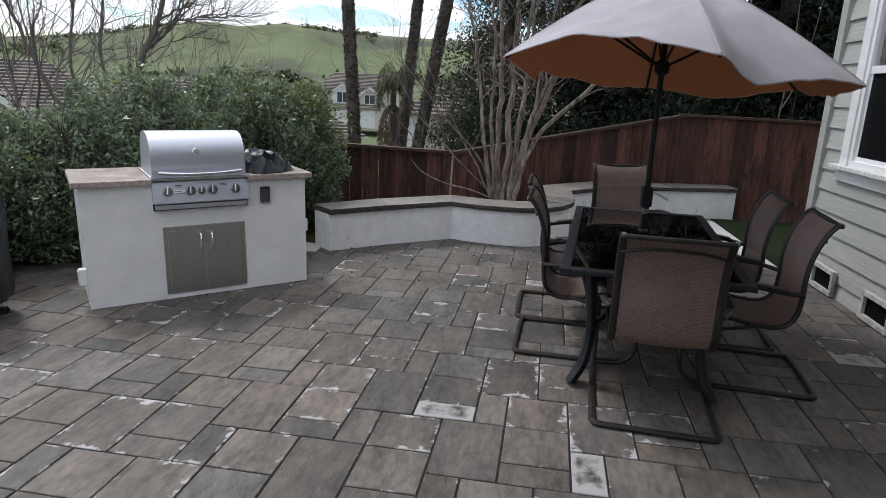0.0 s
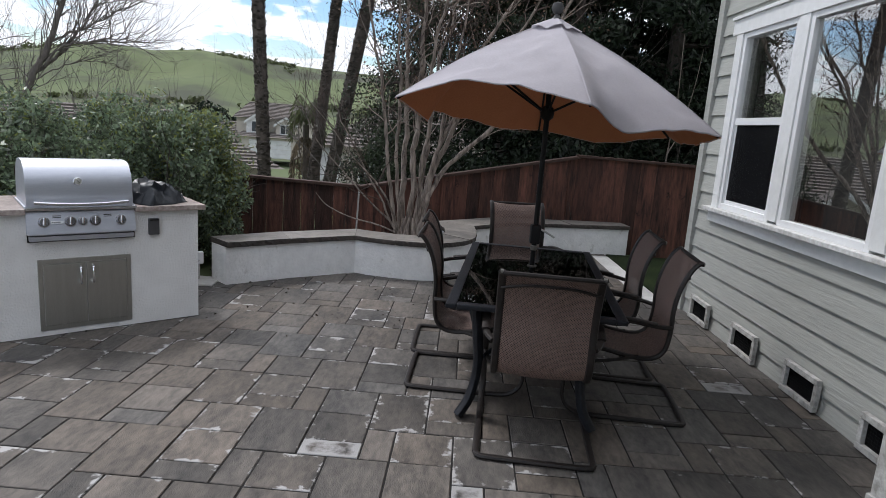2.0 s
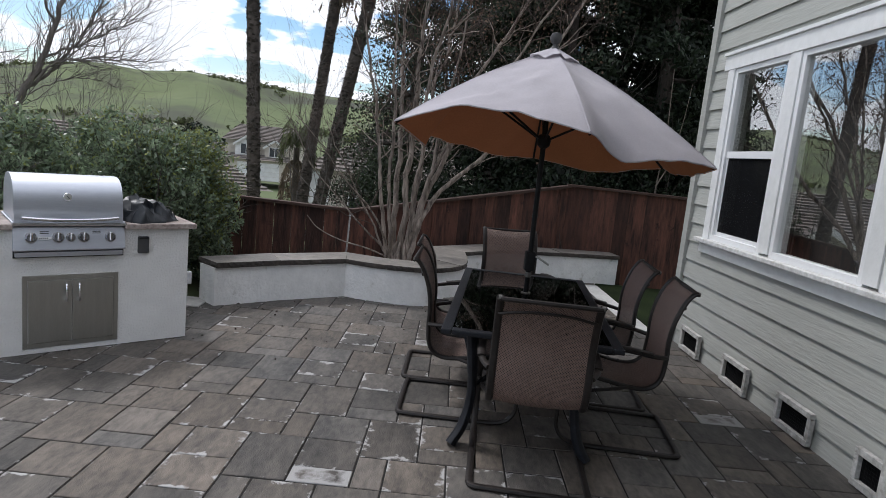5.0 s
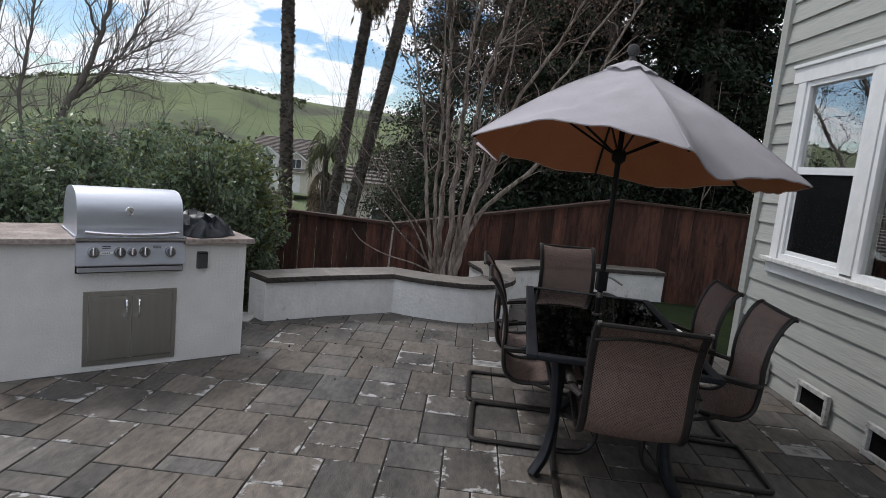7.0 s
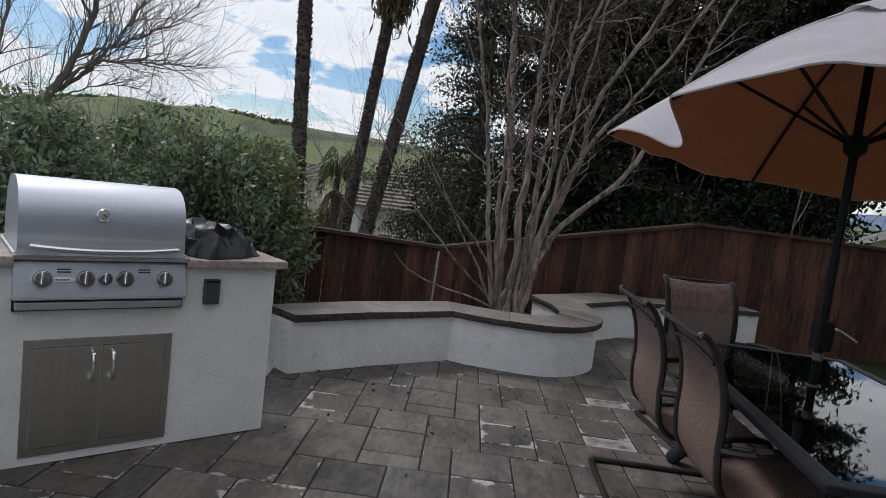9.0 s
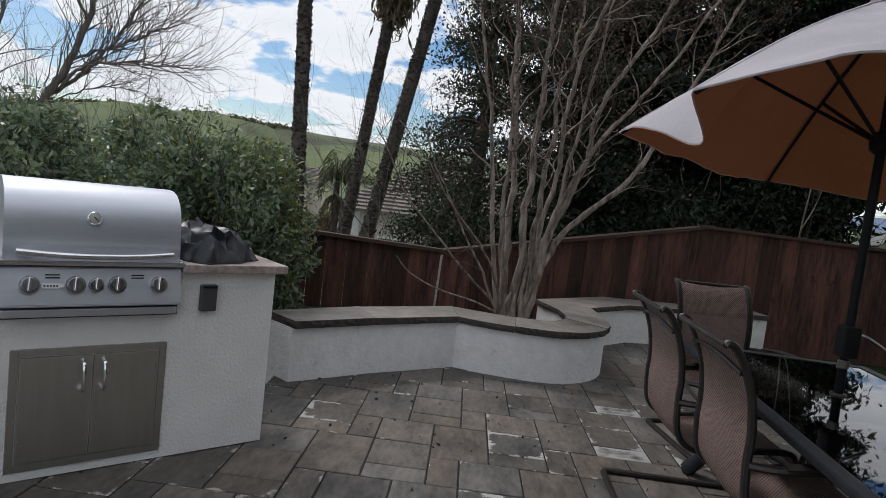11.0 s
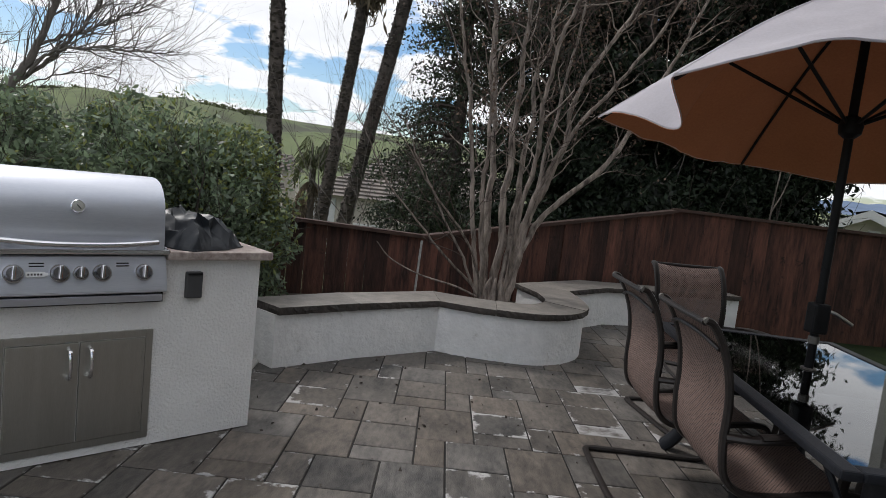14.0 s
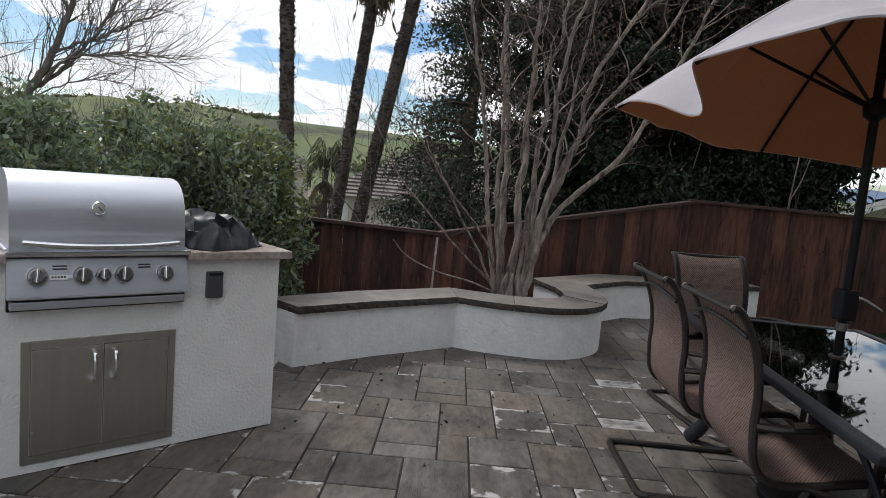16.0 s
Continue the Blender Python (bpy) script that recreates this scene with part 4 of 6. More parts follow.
lathe(th, [(0.0285, 0), (0.0285, 0.008), (0.025, 0.012), (0.024, 0.010), (0.001, 0.010)], 28, pose(-0.02, 0.009, 1.112, 74, 0, 0))
tg = part("thermometer", th, M_CHROME, hd, "round chrome temperature gauge", True)
dial = bmesh.new()
lathe(dial, [(0.022, 0.0102), (0.001, 0.0112)], 28, pose(-0.02, 0.009, 1.112, 74, 0, 0))
part("dial", dial, M_STEEL_DULL, tg, "grey dial face")
nd = bmesh.new()
box(nd, (-0.002, -0.014, 0.0118), (0.002, 0.008, 0.0128), 0, pose(-0.02, 0.009, 1.112, 74, 0, 0) @ pose(0, 0, 0, 0, 0, 40))
part("needle", nd, M_BLACK, tg)
part("front_lip", boxes(((-0.352, -0.040, 0.916), (0.352, 0.01, 0.938)), bevel=0.005), M_CHROME, grill, "bright steel lip under the hood")
pan = bmesh.new()
pr = [(0.0, 0.912), (-0.018, 0.905), (-0.062, 0.757), (-0.06, 0.748), (0.0, 0.748)]
lo = [pan.verts.new((-0.345, y, z)) for y, z in pr]
hi = [pan.verts.new((0.34, y, z)) for y, z in pr]
pan.faces.new(lo)
pan.faces.new(hi[::-1])
for i in range(5):
    pan.faces.new((lo[i], lo[(i + 1) % 5], hi[(i + 1) % 5], hi[i]))
bmesh.ops.bevel(pan, geom=pan.edges[:], offset=0.003, segments=2, affect="EDGES")
part("control_panel", pan, M_STEEL, grill, "sloping steel control panel")
PT = pose(0, -0.042, 0.833, 72, 0, 0)
for i, kx in enumerate((-0.245, -0.085, -0.008, 0.072, 0.24)):
    rr = 0.027 if i == 2 else 0.0335
    kb = bmesh.new()
    lathe(kb, [(rr, 0), (rr, 0.006), (rr * 0.86, 0.012), (rr * 0.8, 0.02), (rr * 0.74, 0.024), (0.001, 0.024)], 24, PT @ pose(kx, 0.004, 0.0))
    k = part("knob", kb, M_DARKSTEEL, grill, "dark steel burner knob with a chrome ring", True)
    bz = bmesh.new()
    lathe(bz, [(rr * 1.16, 0), (rr * 1.16, 0.004), (rr * 1.08, 0.008), (rr * 0.98, 0.008)], 24, PT @ pose(kx, 0.004, 0.0))
    part("bezel", bz, M_CHROME, k, "chrome ring behind the knob", True)
    gb = bmesh.new()
    box(gb, (-0.0065, -rr * 0.85, 0.022), (0.0065, rr * 0.85, 0.038), 0.003, PT @ pose(kx, 0.004, 0, 0, 0, -6))
    part("grip", gb, M_CHROME, k)
bd = bmesh.new()
box(bd, (-0.036, -0.011, 0.0), (0.03, 0.011, 0.004), 0.004, PT @ pose(-0.167, 0.0, 0))
box(bd, (0.024, -0.007, 0.0), (0.042, 0.007, 0.004), 0.003, PT @ pose(-0.167, 0.0, 0))
plate = part("maker_plate", bd, M_VINYL, grill, "small pale maker's plate")
bars = bmesh.new()
for i in range(5):
    box(bars, (-0.03 + i * 0.011, -0.004, 0.004), (-0.023 + i * 0.011, 0.004, 0.0048), 0, PT @ pose(-0.167, 0, 0))
part("plate_mark", bars, M_GREYBOX, plate)
for sx in (-0.165, 0.155):
    sl = bmesh.new()
    for dz in (0.034, 0.046):
        box(sl, (sx - 0.026, dz - 0.0025, -0.002), (sx + 0.026, dz + 0.0025, 0.0015), 0.001, PT)
    part("vent_slots", sl, M_BLACK, grill)
part("drip_tray", boxes(((-0.335, -0.05, 0.705), (0.325, 0.0, 0.738)), bevel=0.004), M_STEEL, grill, "steel drip tray under the panel")
# black block round the tray, painting the shade of the gap
part("shadow_gap", boxes(((-0.343, -0.012, 0.694), (0.338, 0.03, 0.748))), M_BLACK, grill)
part("firebox", boxes(((-0.335, 0.005, 0.70), (0.335, 0.52, 0.922))), M_BLACK, grill)
wp = boxes(((-0.35, 0.0, 0.932), (-0.338, 0.52, 0.944)), ((0.338, 0.0, 0.932), (0.35, 0.52, 0.944)), bevel=0.003)
part("side_flange", wp, M_STEEL, grill)


def crumpled(name, m, size, seed, label, material, category, n=15, peak=0.15):
    """A heap of stiff vinyl thrown together: flat facets that meet in sharp creases."""
    rng = np.random.default_rng(seed)
    off = Vector(rng.uniform(0, 50, 3))
    bm = bmesh.new()
    rows = []
    for i in range(n):
        row = []
        for j in range(n):
            u, v = 2 * i / (n - 1) - 1, 2 * j / (n - 1) - 1
            r = max(abs(u), abs(v))
            sq = r / (math.hypot(u, v) + 1e-6) if r > 0 else 1
            ang = math.atan2(v, u)
            edge = 0.86 + 0.28 * noise.noise(Vector((math.cos(ang) * 1.5, math.sin(ang) * 1.5, 0)) + off)
            k = sq * 0.6 + 0.4
            p = Vector((u * 1.2, v * 1.2, 0)) + off
            ridge = 1 - abs(noise.noise(p * 1.1)) * 2.4
            fold = 1 - abs(noise.noise(p * 2.3 + Vector((5, 0, 0)))) * 2.6
            h = max(0.0, 1 - r**3.2) ** 0.7 * peak * (0.60 + 0.34 * ridge + 0.16 * fold) * (1 - 0.25 * u)
            jit = rng.normal(0, 0.013, 3) if r < 0.99 else np.zeros(3)
            row.append(bm.verts.new((u * k * edge * size[0] + jit[0], v * k * edge * size[1] + jit[1], max(0.006, h + jit[2] * 0.9))))
        rows.append(row)
    for i in range(n - 1):
        for j in range(n - 1):
            a, b, c, d = rows[i][j], rows[i][j + 1], rows[i + 1][j + 1], rows[i + 1][j]
            if abs(a.co.z - c.co.z) > abs(b.co.z - d.co.z):
                bm.faces.new((a, b, d))
                bm.faces.new((b, c, d))
            else:
                bm.faces.new((a, b, c))
                bm.faces.new((a, c, d))
    bmesh.ops.subdivide_edges(bm, edges=bm.edges[:], cuts=2, use_grid_fill=True)
    bmesh.ops.smooth_vert(bm, verts=[v for v in bm.verts if not v.is_boundary], factor=0.3, use_axis_x=True, use_axis_y=True, use_axis_z=True)
    ret = bmesh.ops.extrude_face_region(bm, geom=bm.faces[:])
    for v in [g for g in ret["geom"] if isinstance(g, bmesh.types.BMVert)]:
        v.co.z = 0.0005
    ob = new(name, mesh_of(name, bm, material, True))
    ob.matrix_basis = m
    return tagged(ob, label, category)


crumpled("grill_cover", ISL @ pose(1.345, 0.26, 0.93, 0, 0, 25), (0.26, 0.31), 4, "crumpled black vinyl grill cover lying on the granite counter", M_CLOTH_BLK, "cover", peak=0.165)

plug = thing("outlet_box", ISL @ pose(-0.012, 0.10, 0.17), "small white outdoor outlet box on the island's end", "outlet box")
part("body", boxes(((-0.035, -0.035, 0), (0.011, 0.035, 0.12)), bevel=0.006), M_VINYL, plug)
part("lid", boxes(((-0.043, -0.03, 0.01), (-0.036, 0.03, 0.11)), bevel=0.003), M_VINYL, plug)

jb = thing("junction_box", pose(-2.19, 5.84, 0.016, 0, 0, 30), "grey weatherproof junction box on a pipe beside the hedge", "junction box")
bm = bmesh.new()
tube(bm, [(0, 0, 0), (0, 0, 0.16)], 0.012, 10)
part("pipe", bm, M_CONCRETE, jb)
part("box", boxes(((-0.042, -0.03, 0.16), (0.042, 0.03, 0.28)), bevel=0.008), M_VINYL, jb, "pale grey box lid")
bm = bmesh.new()
tube(bm, curve_pts([(0.0, -0.03, 0.2), (-0.04, -0.08, 0.15), (-0.10, -0.12, 0.06), (-0.2, -0.13, 0.012)], 5), 0.006, 6)
part("cable", bm, M_CONCRETE, jb)


# ---- covered smoker on wheels ----
sm = thing("covered_barbecue", pose(-3.70, 3.44, 0), "tall barbecue on casters under a black vinyl cover", "barbecue")
bm = bmesh.new()
prof = [(0.25, 0.12), (0.265, 0.2), (0.26, 0.45), (0.275, 0.7), (0.27, 0.85), (0.25, 0.98), (0.19, 1.10), (0.10, 1.16), (0.001, 1.17)]
rings = []
for r, z in prof:
    ring = []
    for k in range(40):
        a = 2 * math.pi * k / 40
        w = 1 + 0.05 * math.sin(9 * a + 3 * z) * min(1, (1.2 - z)) + 0.03 * noise.noise(Vector((3 * math.cos(a), 3 * math.sin(a), 4 * z)))
        ring.append(bm.verts.new((r * w * math.cos(a), r * w * math.sin(a), z)))
    rings.append(ring)
for a, b in zip(rings, rings[1:]):
    for k in range(40):
        bm.faces.new((a[k], a[(k + 1) % 40], b[(k + 1) % 40], b[k]))
bm.faces.new(rings[0][::-1])
part("cover", bm, M_CLOTH_BLK, sm, "black vinyl cover with a drawstring", True)
for k in range(4):
    a = math.pi * (0.25 + 0.5 * k) - 0.35
    cx, cy = 0.20 * math.cos(a), 0.20 * math.sin(a)
    bm = bmesh.new()
    tube(bm, [(cx, cy, 0.07), (cx, cy, 0.16)], 0.012, 8)
    box(bm, (cx - 0.02, cy - 0.016, 0.055), (cx + 0.02, cy + 0.016, 0.08), 0.003)
    fk = part("caster_fork", bm, M_CHROME, sm, "bright steel caster fork")
    bm = bmesh.new()
    lathe(bm, [(0.026, -0.011), (0.034, -0.007), (0.034, 0.007), (0.026, 0.011)], 18, pose(cx, cy, 0.035, 90, 0, 30 * k))
    part("wheel", bm, M_BLACK, fk)
bm = bmesh.new()
for dz in (0.0, 0.05, 0.10):
    tube(bm, curve_pts([(0.20, -0.19, 0.66 + dz), (0.26, -0.12, 0.63 + dz), (0.285, -0.02, 0.66 + dz), (0.28, 0.06, 0.70 + dz)], 6), 0.0045, 6)
part("drawstring", bm, M_GREYBOX, sm, "grey loose cord")

# ---- table ----
TB = pose(0.845, 4.09, 0, 0, 0, -6.8)
tab = thing("patio_table", TB, "rectangular dark metal patio table with a smoked glass top", "table")
TW, TL, TZ = 0.50, 0.99, 0.72
rail = [((-TW, -TL, TZ - 0.03), (-TW + 0.062, TL, TZ)), ((TW - 0.062, -TL, TZ - 0.03), (TW, TL, TZ)), ((-TW + 0.062, -TL, TZ - 0.03), (TW - 0.062, -TL + 0.062, TZ)), ((-TW + 0.062, TL - 0.062, TZ - 0.03), (TW - 0.062, TL, TZ))]
for a, b in rail:
    part("edge_rail", boxes((a, b), bevel=0.008), M_TABLEMETAL, tab)
part("glass_top", boxes(((-TW + 0.055, -TL + 0.055, TZ - 0.012), (TW - 0.055, TL - 0.055, TZ - 0.004)), bevel=0.001), M_TABLEGLASS, tab, "smoked tempered glass")
part("centre_rail", boxes(((-TW + 0.07, -0.03, TZ - 0.05), (TW - 0.07, 0.03, TZ - 0.016)), bevel=0.004), M_TABLEMETAL, tab)
ring = bmesh.new()
lathe(ring, [(0.026, TZ - 0.02), (0.034, TZ - 0.004), (0.033, TZ + 0.003), (0.028, TZ + 0.005), (0.025, TZ)], 24, pose(-0.0024, 0.2313, 0))
part("umbrella_ring", ring, M_CAP, tab, "worn ring round the umbrella pole", True)
for sx in (-1, 1):
    for sy in (-1, 1):
        bm = bmesh.new()
        tube(bm, curve_pts([(sx * (TW - 0.17), sy * (TL - 0.10), TZ - 0.03), (sx * (TW - 0.19), sy * (TL - 0.14), 0.5), (sx * (TW - 0.20), sy * (TL - 0.18), 0.3), (sx * (TW - 0.17), sy * (TL - 0.15), 0.12), (sx * (TW - 0.11), sy * (TL - 0.10), 0.012)], 6), [0.043] * 8 + [0.038] * 9 + [0.041] * 8, 10, squash=(1.25, 0.75))
        part("leg", bm, M_TABLEMETAL, tab, smooth=True)
        bm = bmesh.new()
        tube(bm, curve_pts([(sx * (TW - 0.10), sy * (TL - 0.32), TZ - 0.035), (sx * (TW - 0.16), sy * (TL - 0.25), 0.52), (sx * (TW - 0.20), sy * (TL - 0.19), 0.36)], 6), 0.012, 8)
        part("brace", bm, M_TABLEMETAL, tab, smooth=True)
for sy in (-1, 1):
    bm = bmesh.new()
    tube(bm, curve_pts([(-TW + 0.20, sy * (TL - 0.18), 0.34), (-0.15, sy * (TL - 0.27), 0.42), (0.15, sy * (TL - 0.27), 0.42), (TW - 0.20, sy * (TL - 0.18), 0.34)], 6), 0.014, 8)
    part("stretcher", bm, M_TABLEMETAL, tab, smooth=True)


# ---- chairs ----
def sling_chair():
    """Cantilever patio chair; it faces +y, the crossbar of its sled base lies at the back."""
    c = thing("sling_chair", pose(0, 0, 0), "brown woven sling patio chair with a dark bronze sled base", "chair", "chairs round the table")
    W = 0.232
    side = curve_pts([(0, 0.255, 0.385), (0, 0.225, 0.43), (0, 0.10, 0.425), (0, -0.08, 0.393), (0, -0.20, 0.395), (0, -0.268, 0.455), (0, -0.288, 0.58), (0, -0.288, 0.70), (0, -0.305, 0.82), (0, -0.345, 0.93), (0, -0.385, 0.99), (0, -0.412, 1.003)], 5)
    n = len(side)
    bm = bmesh.new()
    uv = bm.loops.layers.uv.new("weave")
    cols, rows, run = 6, [], 0.0
    for i, p in enumerate(side):
        if i:
            run += (p - side[i - 1]).length
        row = []
        for k in range(cols + 1):
            u = 2 * k / cols - 1
            sag = 0.012 * (1 - u * u)
            row.append((bm.verts.new((u * (W - 0.006), p.y - sag * 0.6, p.z - sag)), (k * 2 * W / cols, run)))
        rows.append(row)
    for a, b in zip(rows, rows[1:]):
        for k in range(cols):
            f = bm.faces.new((a[k][0], a[k + 1][0], b[k + 1][0], b[k][0]))
            for lp, co in zip(f.loops, (a[k][1], a[k + 1][1], b[k + 1][1], b[k][1])):
                lp[uv].uv = co
    part("sling", bm, M_SLING, c, "brown woven vinyl mesh", True)
    for sx in (-1, 1):
        bm = bmesh.new()
        tube(bm, [(sx * W, p.y, p.z) for p in side], 0.0165, 8, squash=(0.9, 1.15))
        rl = part("side_rail", bm, M_BRONZE, c, smooth=True)
        bm = bmesh.new()
        p = side[-1]
        tube(bm, [(sx * (W - 0.006), p.y, p.z), (sx * (W + 0.010), p.y, p.z)], 0.0115, 10)
        part("end_cap", bm, M_CAP, rl, "worn pale end cap")
        bm = bmesh.new()
        leg = curve_pts([(sx * 0.285, -0.40, 0.016), (sx * 0.287, -0.15, 0.014), (sx * 0.288, 0.12, 0.014), (sx * 0.288, 0.24, 0.03), (sx * 0.288, 0.305, 0.10), (sx * 0.289, 0.31, 0.22), (sx * 0.291, 0.285, 0.40), (sx * 0.293, 0.265, 0.56), (sx * 0.294, 0.225, 0.625), (sx * 0.294, 0.13, 0.64), (sx * 0.291, -0.05, 0.632), (sx * 0.282, -0.20, 0.612), (sx * 0.246, -0.285, 0.60)], 5)
        tube(bm, leg, 0.016, 8, squash=(1.15, 0.9))
        part("leg_and_arm_tube", bm, M_BRONZE, c, smooth=True)
        bm = bmesh.new()
        tube(bm, curve_pts([(sx * 0.292, 0.245, 0.632), (sx * 0.295, 0.13, 0.655), (sx * 0.293, -0.05, 0.648), (sx * 0.288, -0.19, 0.628)], 6), 0.017, 10, squash=(1.35, 0.55))
        part("armrest", bm, M_BRONZE, c, "flat dark armrest", True)
        bm = bmesh.new()
        tube(bm, curve_pts([(sx * 0.290, 0.296, 0.33), (sx * 0.278, 0.20, 0.345), (sx * 0.265, 0.02, 0.375), (sx * W, -0.12, 0.398)], 6), 0.011, 8)
        part("seat_spring", bm, M_BRONZE, c, smooth=True)
    for y, z, r in ((0.262, 0.383, 0.013), (-0.414, 0.996, 0.0125)):
        bm = bmesh.new()
        tube(bm, [(-W, y, z), (W, y, z)], r, 8)
        part("cross_rail", bm, M_BRONZE, c, smooth=True)
    bm = bmesh.new()
    tube(bm, curve_pts([(-0.285, -0.39, 0.016), (-0.272, -0.425, 0.016), (-0.22, -0.435, 0.016), (0, -0.437, 0.016), (0.22, -0.435, 0.016), (0.272, -0.425, 0.016), (0.285, -0.39, 0.016)], 5), 0.016, 8, squash=(1.15, 0.9))
    part("base_crossbar", bm, M_BRONZE, c, smooth=True)
    bm = bmesh.new()
    tube(bm, curve_pts([(-0.232, -0.352, 0.905), (-0.12, -0.372, 0.93), (0, -0.376, 0.936), (0.12, -0.372, 0.93), (0.232, -0.352, 0.905)], 5), 0.008, 6)
    part("back_brace", bm, M_BRONZE, c, smooth=True)
    return c


chair = sling_chair()
for piece in chair.children_recursive:
    piece.data.transform(Matrix.Diagonal((1.07, 1, 1, 1)))
chair.matrix_basis = pose(0.785, 3.20, 0, 0, 0, -6)
copy_thing(chair, pose(0.95, 5.42, 0, 0, 0, 187))
copy_thing(chair, pose(0.475, 3.90, 0, 0, 0, -94))
copy_thing(chair, pose(0.475, 4.55, 0, 0, 0, -93))
copy_thing(chair, pose(1.335, 3.67, 0, 0, 0, 83))
copy_thing(chair, pose(1.345, 4.34, 0, 0, 0, 84))


# ---- umbrella ----
UMB = (0.87, 4.32)
umb = thing("patio_umbrella", pose(*UMB, 0), "open taupe canvas umbrella with rust-brown underside, edges lifted by wind", "umbrella")
bm = bmesh.new()
tube(bm, [(0, 0, 0.05), (0, 0, 2.46)], 0.019, 14)
part("pole", bm, M_POLE, umb, "black metal pole", True)
bm = bmesh.new()
lathe(bm, [(0.24, 0.0), (0.24, 0.03), (0.22, 0.05), (0.10, 0.07), (0.04, 0.09), (0.03, 0.30), (0.024, 0.30)], 32)
part("base", bm, M_BLACK, umb, "round black weighted base", True)
bm = bmesh.new()
box(bm, (-0.036, -0.038, 0.885), (0.036, 0.038, 1.025), 0.012)
cb = part("crank_box", bm, M_BLACK, umb, "black crank housing")
collar = bmesh.new()
lathe(collar, [(0.0195, 0.835), (0.024, 0.84), (0.024, 0.868), (0.0195, 0.872)], 20)
part("pole_collar", collar, M_CAP, umb, "pale worn collar")
bm = bmesh.new()
tube(bm, curve_pts([(0.03, -0.02, 0.995), (0.05, -0.035, 0.99), (0.08, -0.04, 0.975), (0.135, -0.045, 0.945)], 5), 0.008, 8)
part("crank_handle", bm, M_STEEL_DULL, cb, "grey crank handle", True)
bm = bmesh.new()
lathe(bm, [(0.021, 2.42), (0.034, 2.455), (0.02, 2.472), (0.017, 2.485), (0.032, 2.497), (0.042, 2.525), (0.032, 2.555), (0.001, 2.566)], 18)
part("finial", bm, M_GREYBOX, umb, "round grey finial", True)
bm = bmesh.new()
lathe(bm, [(0.022, 1.77), (0.045, 1.79), (0.05, 1.825), (0.04, 1.86), (0.022, 1.87)], 18)
part("hub", bm, M_POLE, umb, "black runner hub", True)
APEX = 2.445
RIBS = [(-152, 1.835), (-88, 1.845), (-35, 1.735), (25, 1.72), (84, 1.71), (144, 1.83)]
UR = 1.17
# rim of each panel: up, outward, and where along the rim the slack hangs
WAVE = [(0.105, 0.02, 0.48), (-0.095, -0.085, 0.32), (-0.05, -0.02, 0.5), (-0.06, -0.02, 0.5), (-0.05, -0.02, 0.5), (-0.115, -0.18, 0.72)]


def canopy_point(k, s, t):
    """Panel k, across it s (0..1), down it t (0..1)."""
    a0, z0 = RIBS[k]
    a1, z1 = RIBS[(k + 1) % 6]
    if a1 < a0:
        a1 += 360
    p0 = Vector((UR * math.cos(radians(a0)), UR * math.sin(radians(a0)), z0))
    p1 = Vector((UR * math.cos(radians(a1)), UR * math.sin(radians(a1)), z1))
    rim = p0.lerp(p1, s)
    up, out, peak = WAVE[k]
    c = s if peak >= 0.5 else 1 - s
    b = math.sin(math.pi * c ** (math.log(0.5) / math.log(max(peak, 1 - peak))))
    b = b * b * (1.6 - 0.6 * b) if abs(peak - 0.5) > 0.15 else b
    mid = Vector((rim.x, rim.y, 0)).normalized()
    p = Vector((rim.x * t, rim.y * t, APEX + (rim.z - APEX) * (0.93 * t + 0.07 * t * t) + 0.036 * math.sin(math.pi * t)))
    p += (Vector((0, 0, up * b)) + mid * out * b) * t**3.4
    e = math.sin(math.pi * s)
    p.z -= 0.05 * e * t * (1 - t)
    q = Vector((p.x * 3.1, p.y * 3.1, k * 0.3))
    p.z += (0.026 * noise.noise(q) + 0.015 * noise.noise(q * 2.3 + Vector((4, 0, 0))) + 0.0055 * noise.noise(q * 5) + 0.0025 * noise.noise(q * 11)) * e**0.7 * min(1, 3 * t)
    return p


def canopy(inner):
    bm = bmesh.new()
    ns, ntt = 32, 36
    for k in range(6):
        g = [[bm.verts.new(canopy_point(k, i / ns, max(0.02, j / ntt)) + Vector((0, 0, -0.006 if inner else 0.0))) for j in range(ntt + 1)] for i in range(ns + 1)]
        for i in range(ns):
            for j in range(ntt):
                bm.faces.new((g[i][j], g[i + 1][j], g[i + 1][j + 1], g[i][j + 1]))
    bmesh.ops.remove_doubles(bm, verts=bm.verts[:], dist=0.0008)
    return bm


cn = part("canopy", canopy(False), M_TAUPE, umb, "taupe canvas top", True)
hem = bmesh.new()
for k in range(6):
    tube(hem, [canopy_point(k, i / 24, 0.997) + Vector((0, 0, -0.003)) for i in range(25)], 0.003, 6, squash=(0.8, 1.6))
part("hem", hem, M_TAUPE, cn, "stitched hem", True)
for k in range(6):
    sm_bm = bmesh.new()
    tube(sm_bm, [canopy_point(k, 0.0, 0.05 + 0.94 * i / 20) + Vector((0, 0, 0.0015)) for i in range(21)], 0.004, 6, squash=(1.4, 0.45))
    part("seam", sm_bm, M_TAUPE, cn, "flat stitched seam", True)
part("canopy_lining", canopy(True), M_RUST, umb, "rust-brown canvas underside", True)
bm = bmesh.new()
g = [[bm.verts.new(Vector((q.x, q.y, q.z + 0.022)) + Vector((0, 0, 0.012 * math.sin(9 * a) * (j / 5))))
      for j in range(6) for q in [canopy_point(k, s, 0.03 + 0.14 * j / 5)]] for k in range(6) for s in (0.0, 0.25, 0.5, 0.75) for a in [k + s]]
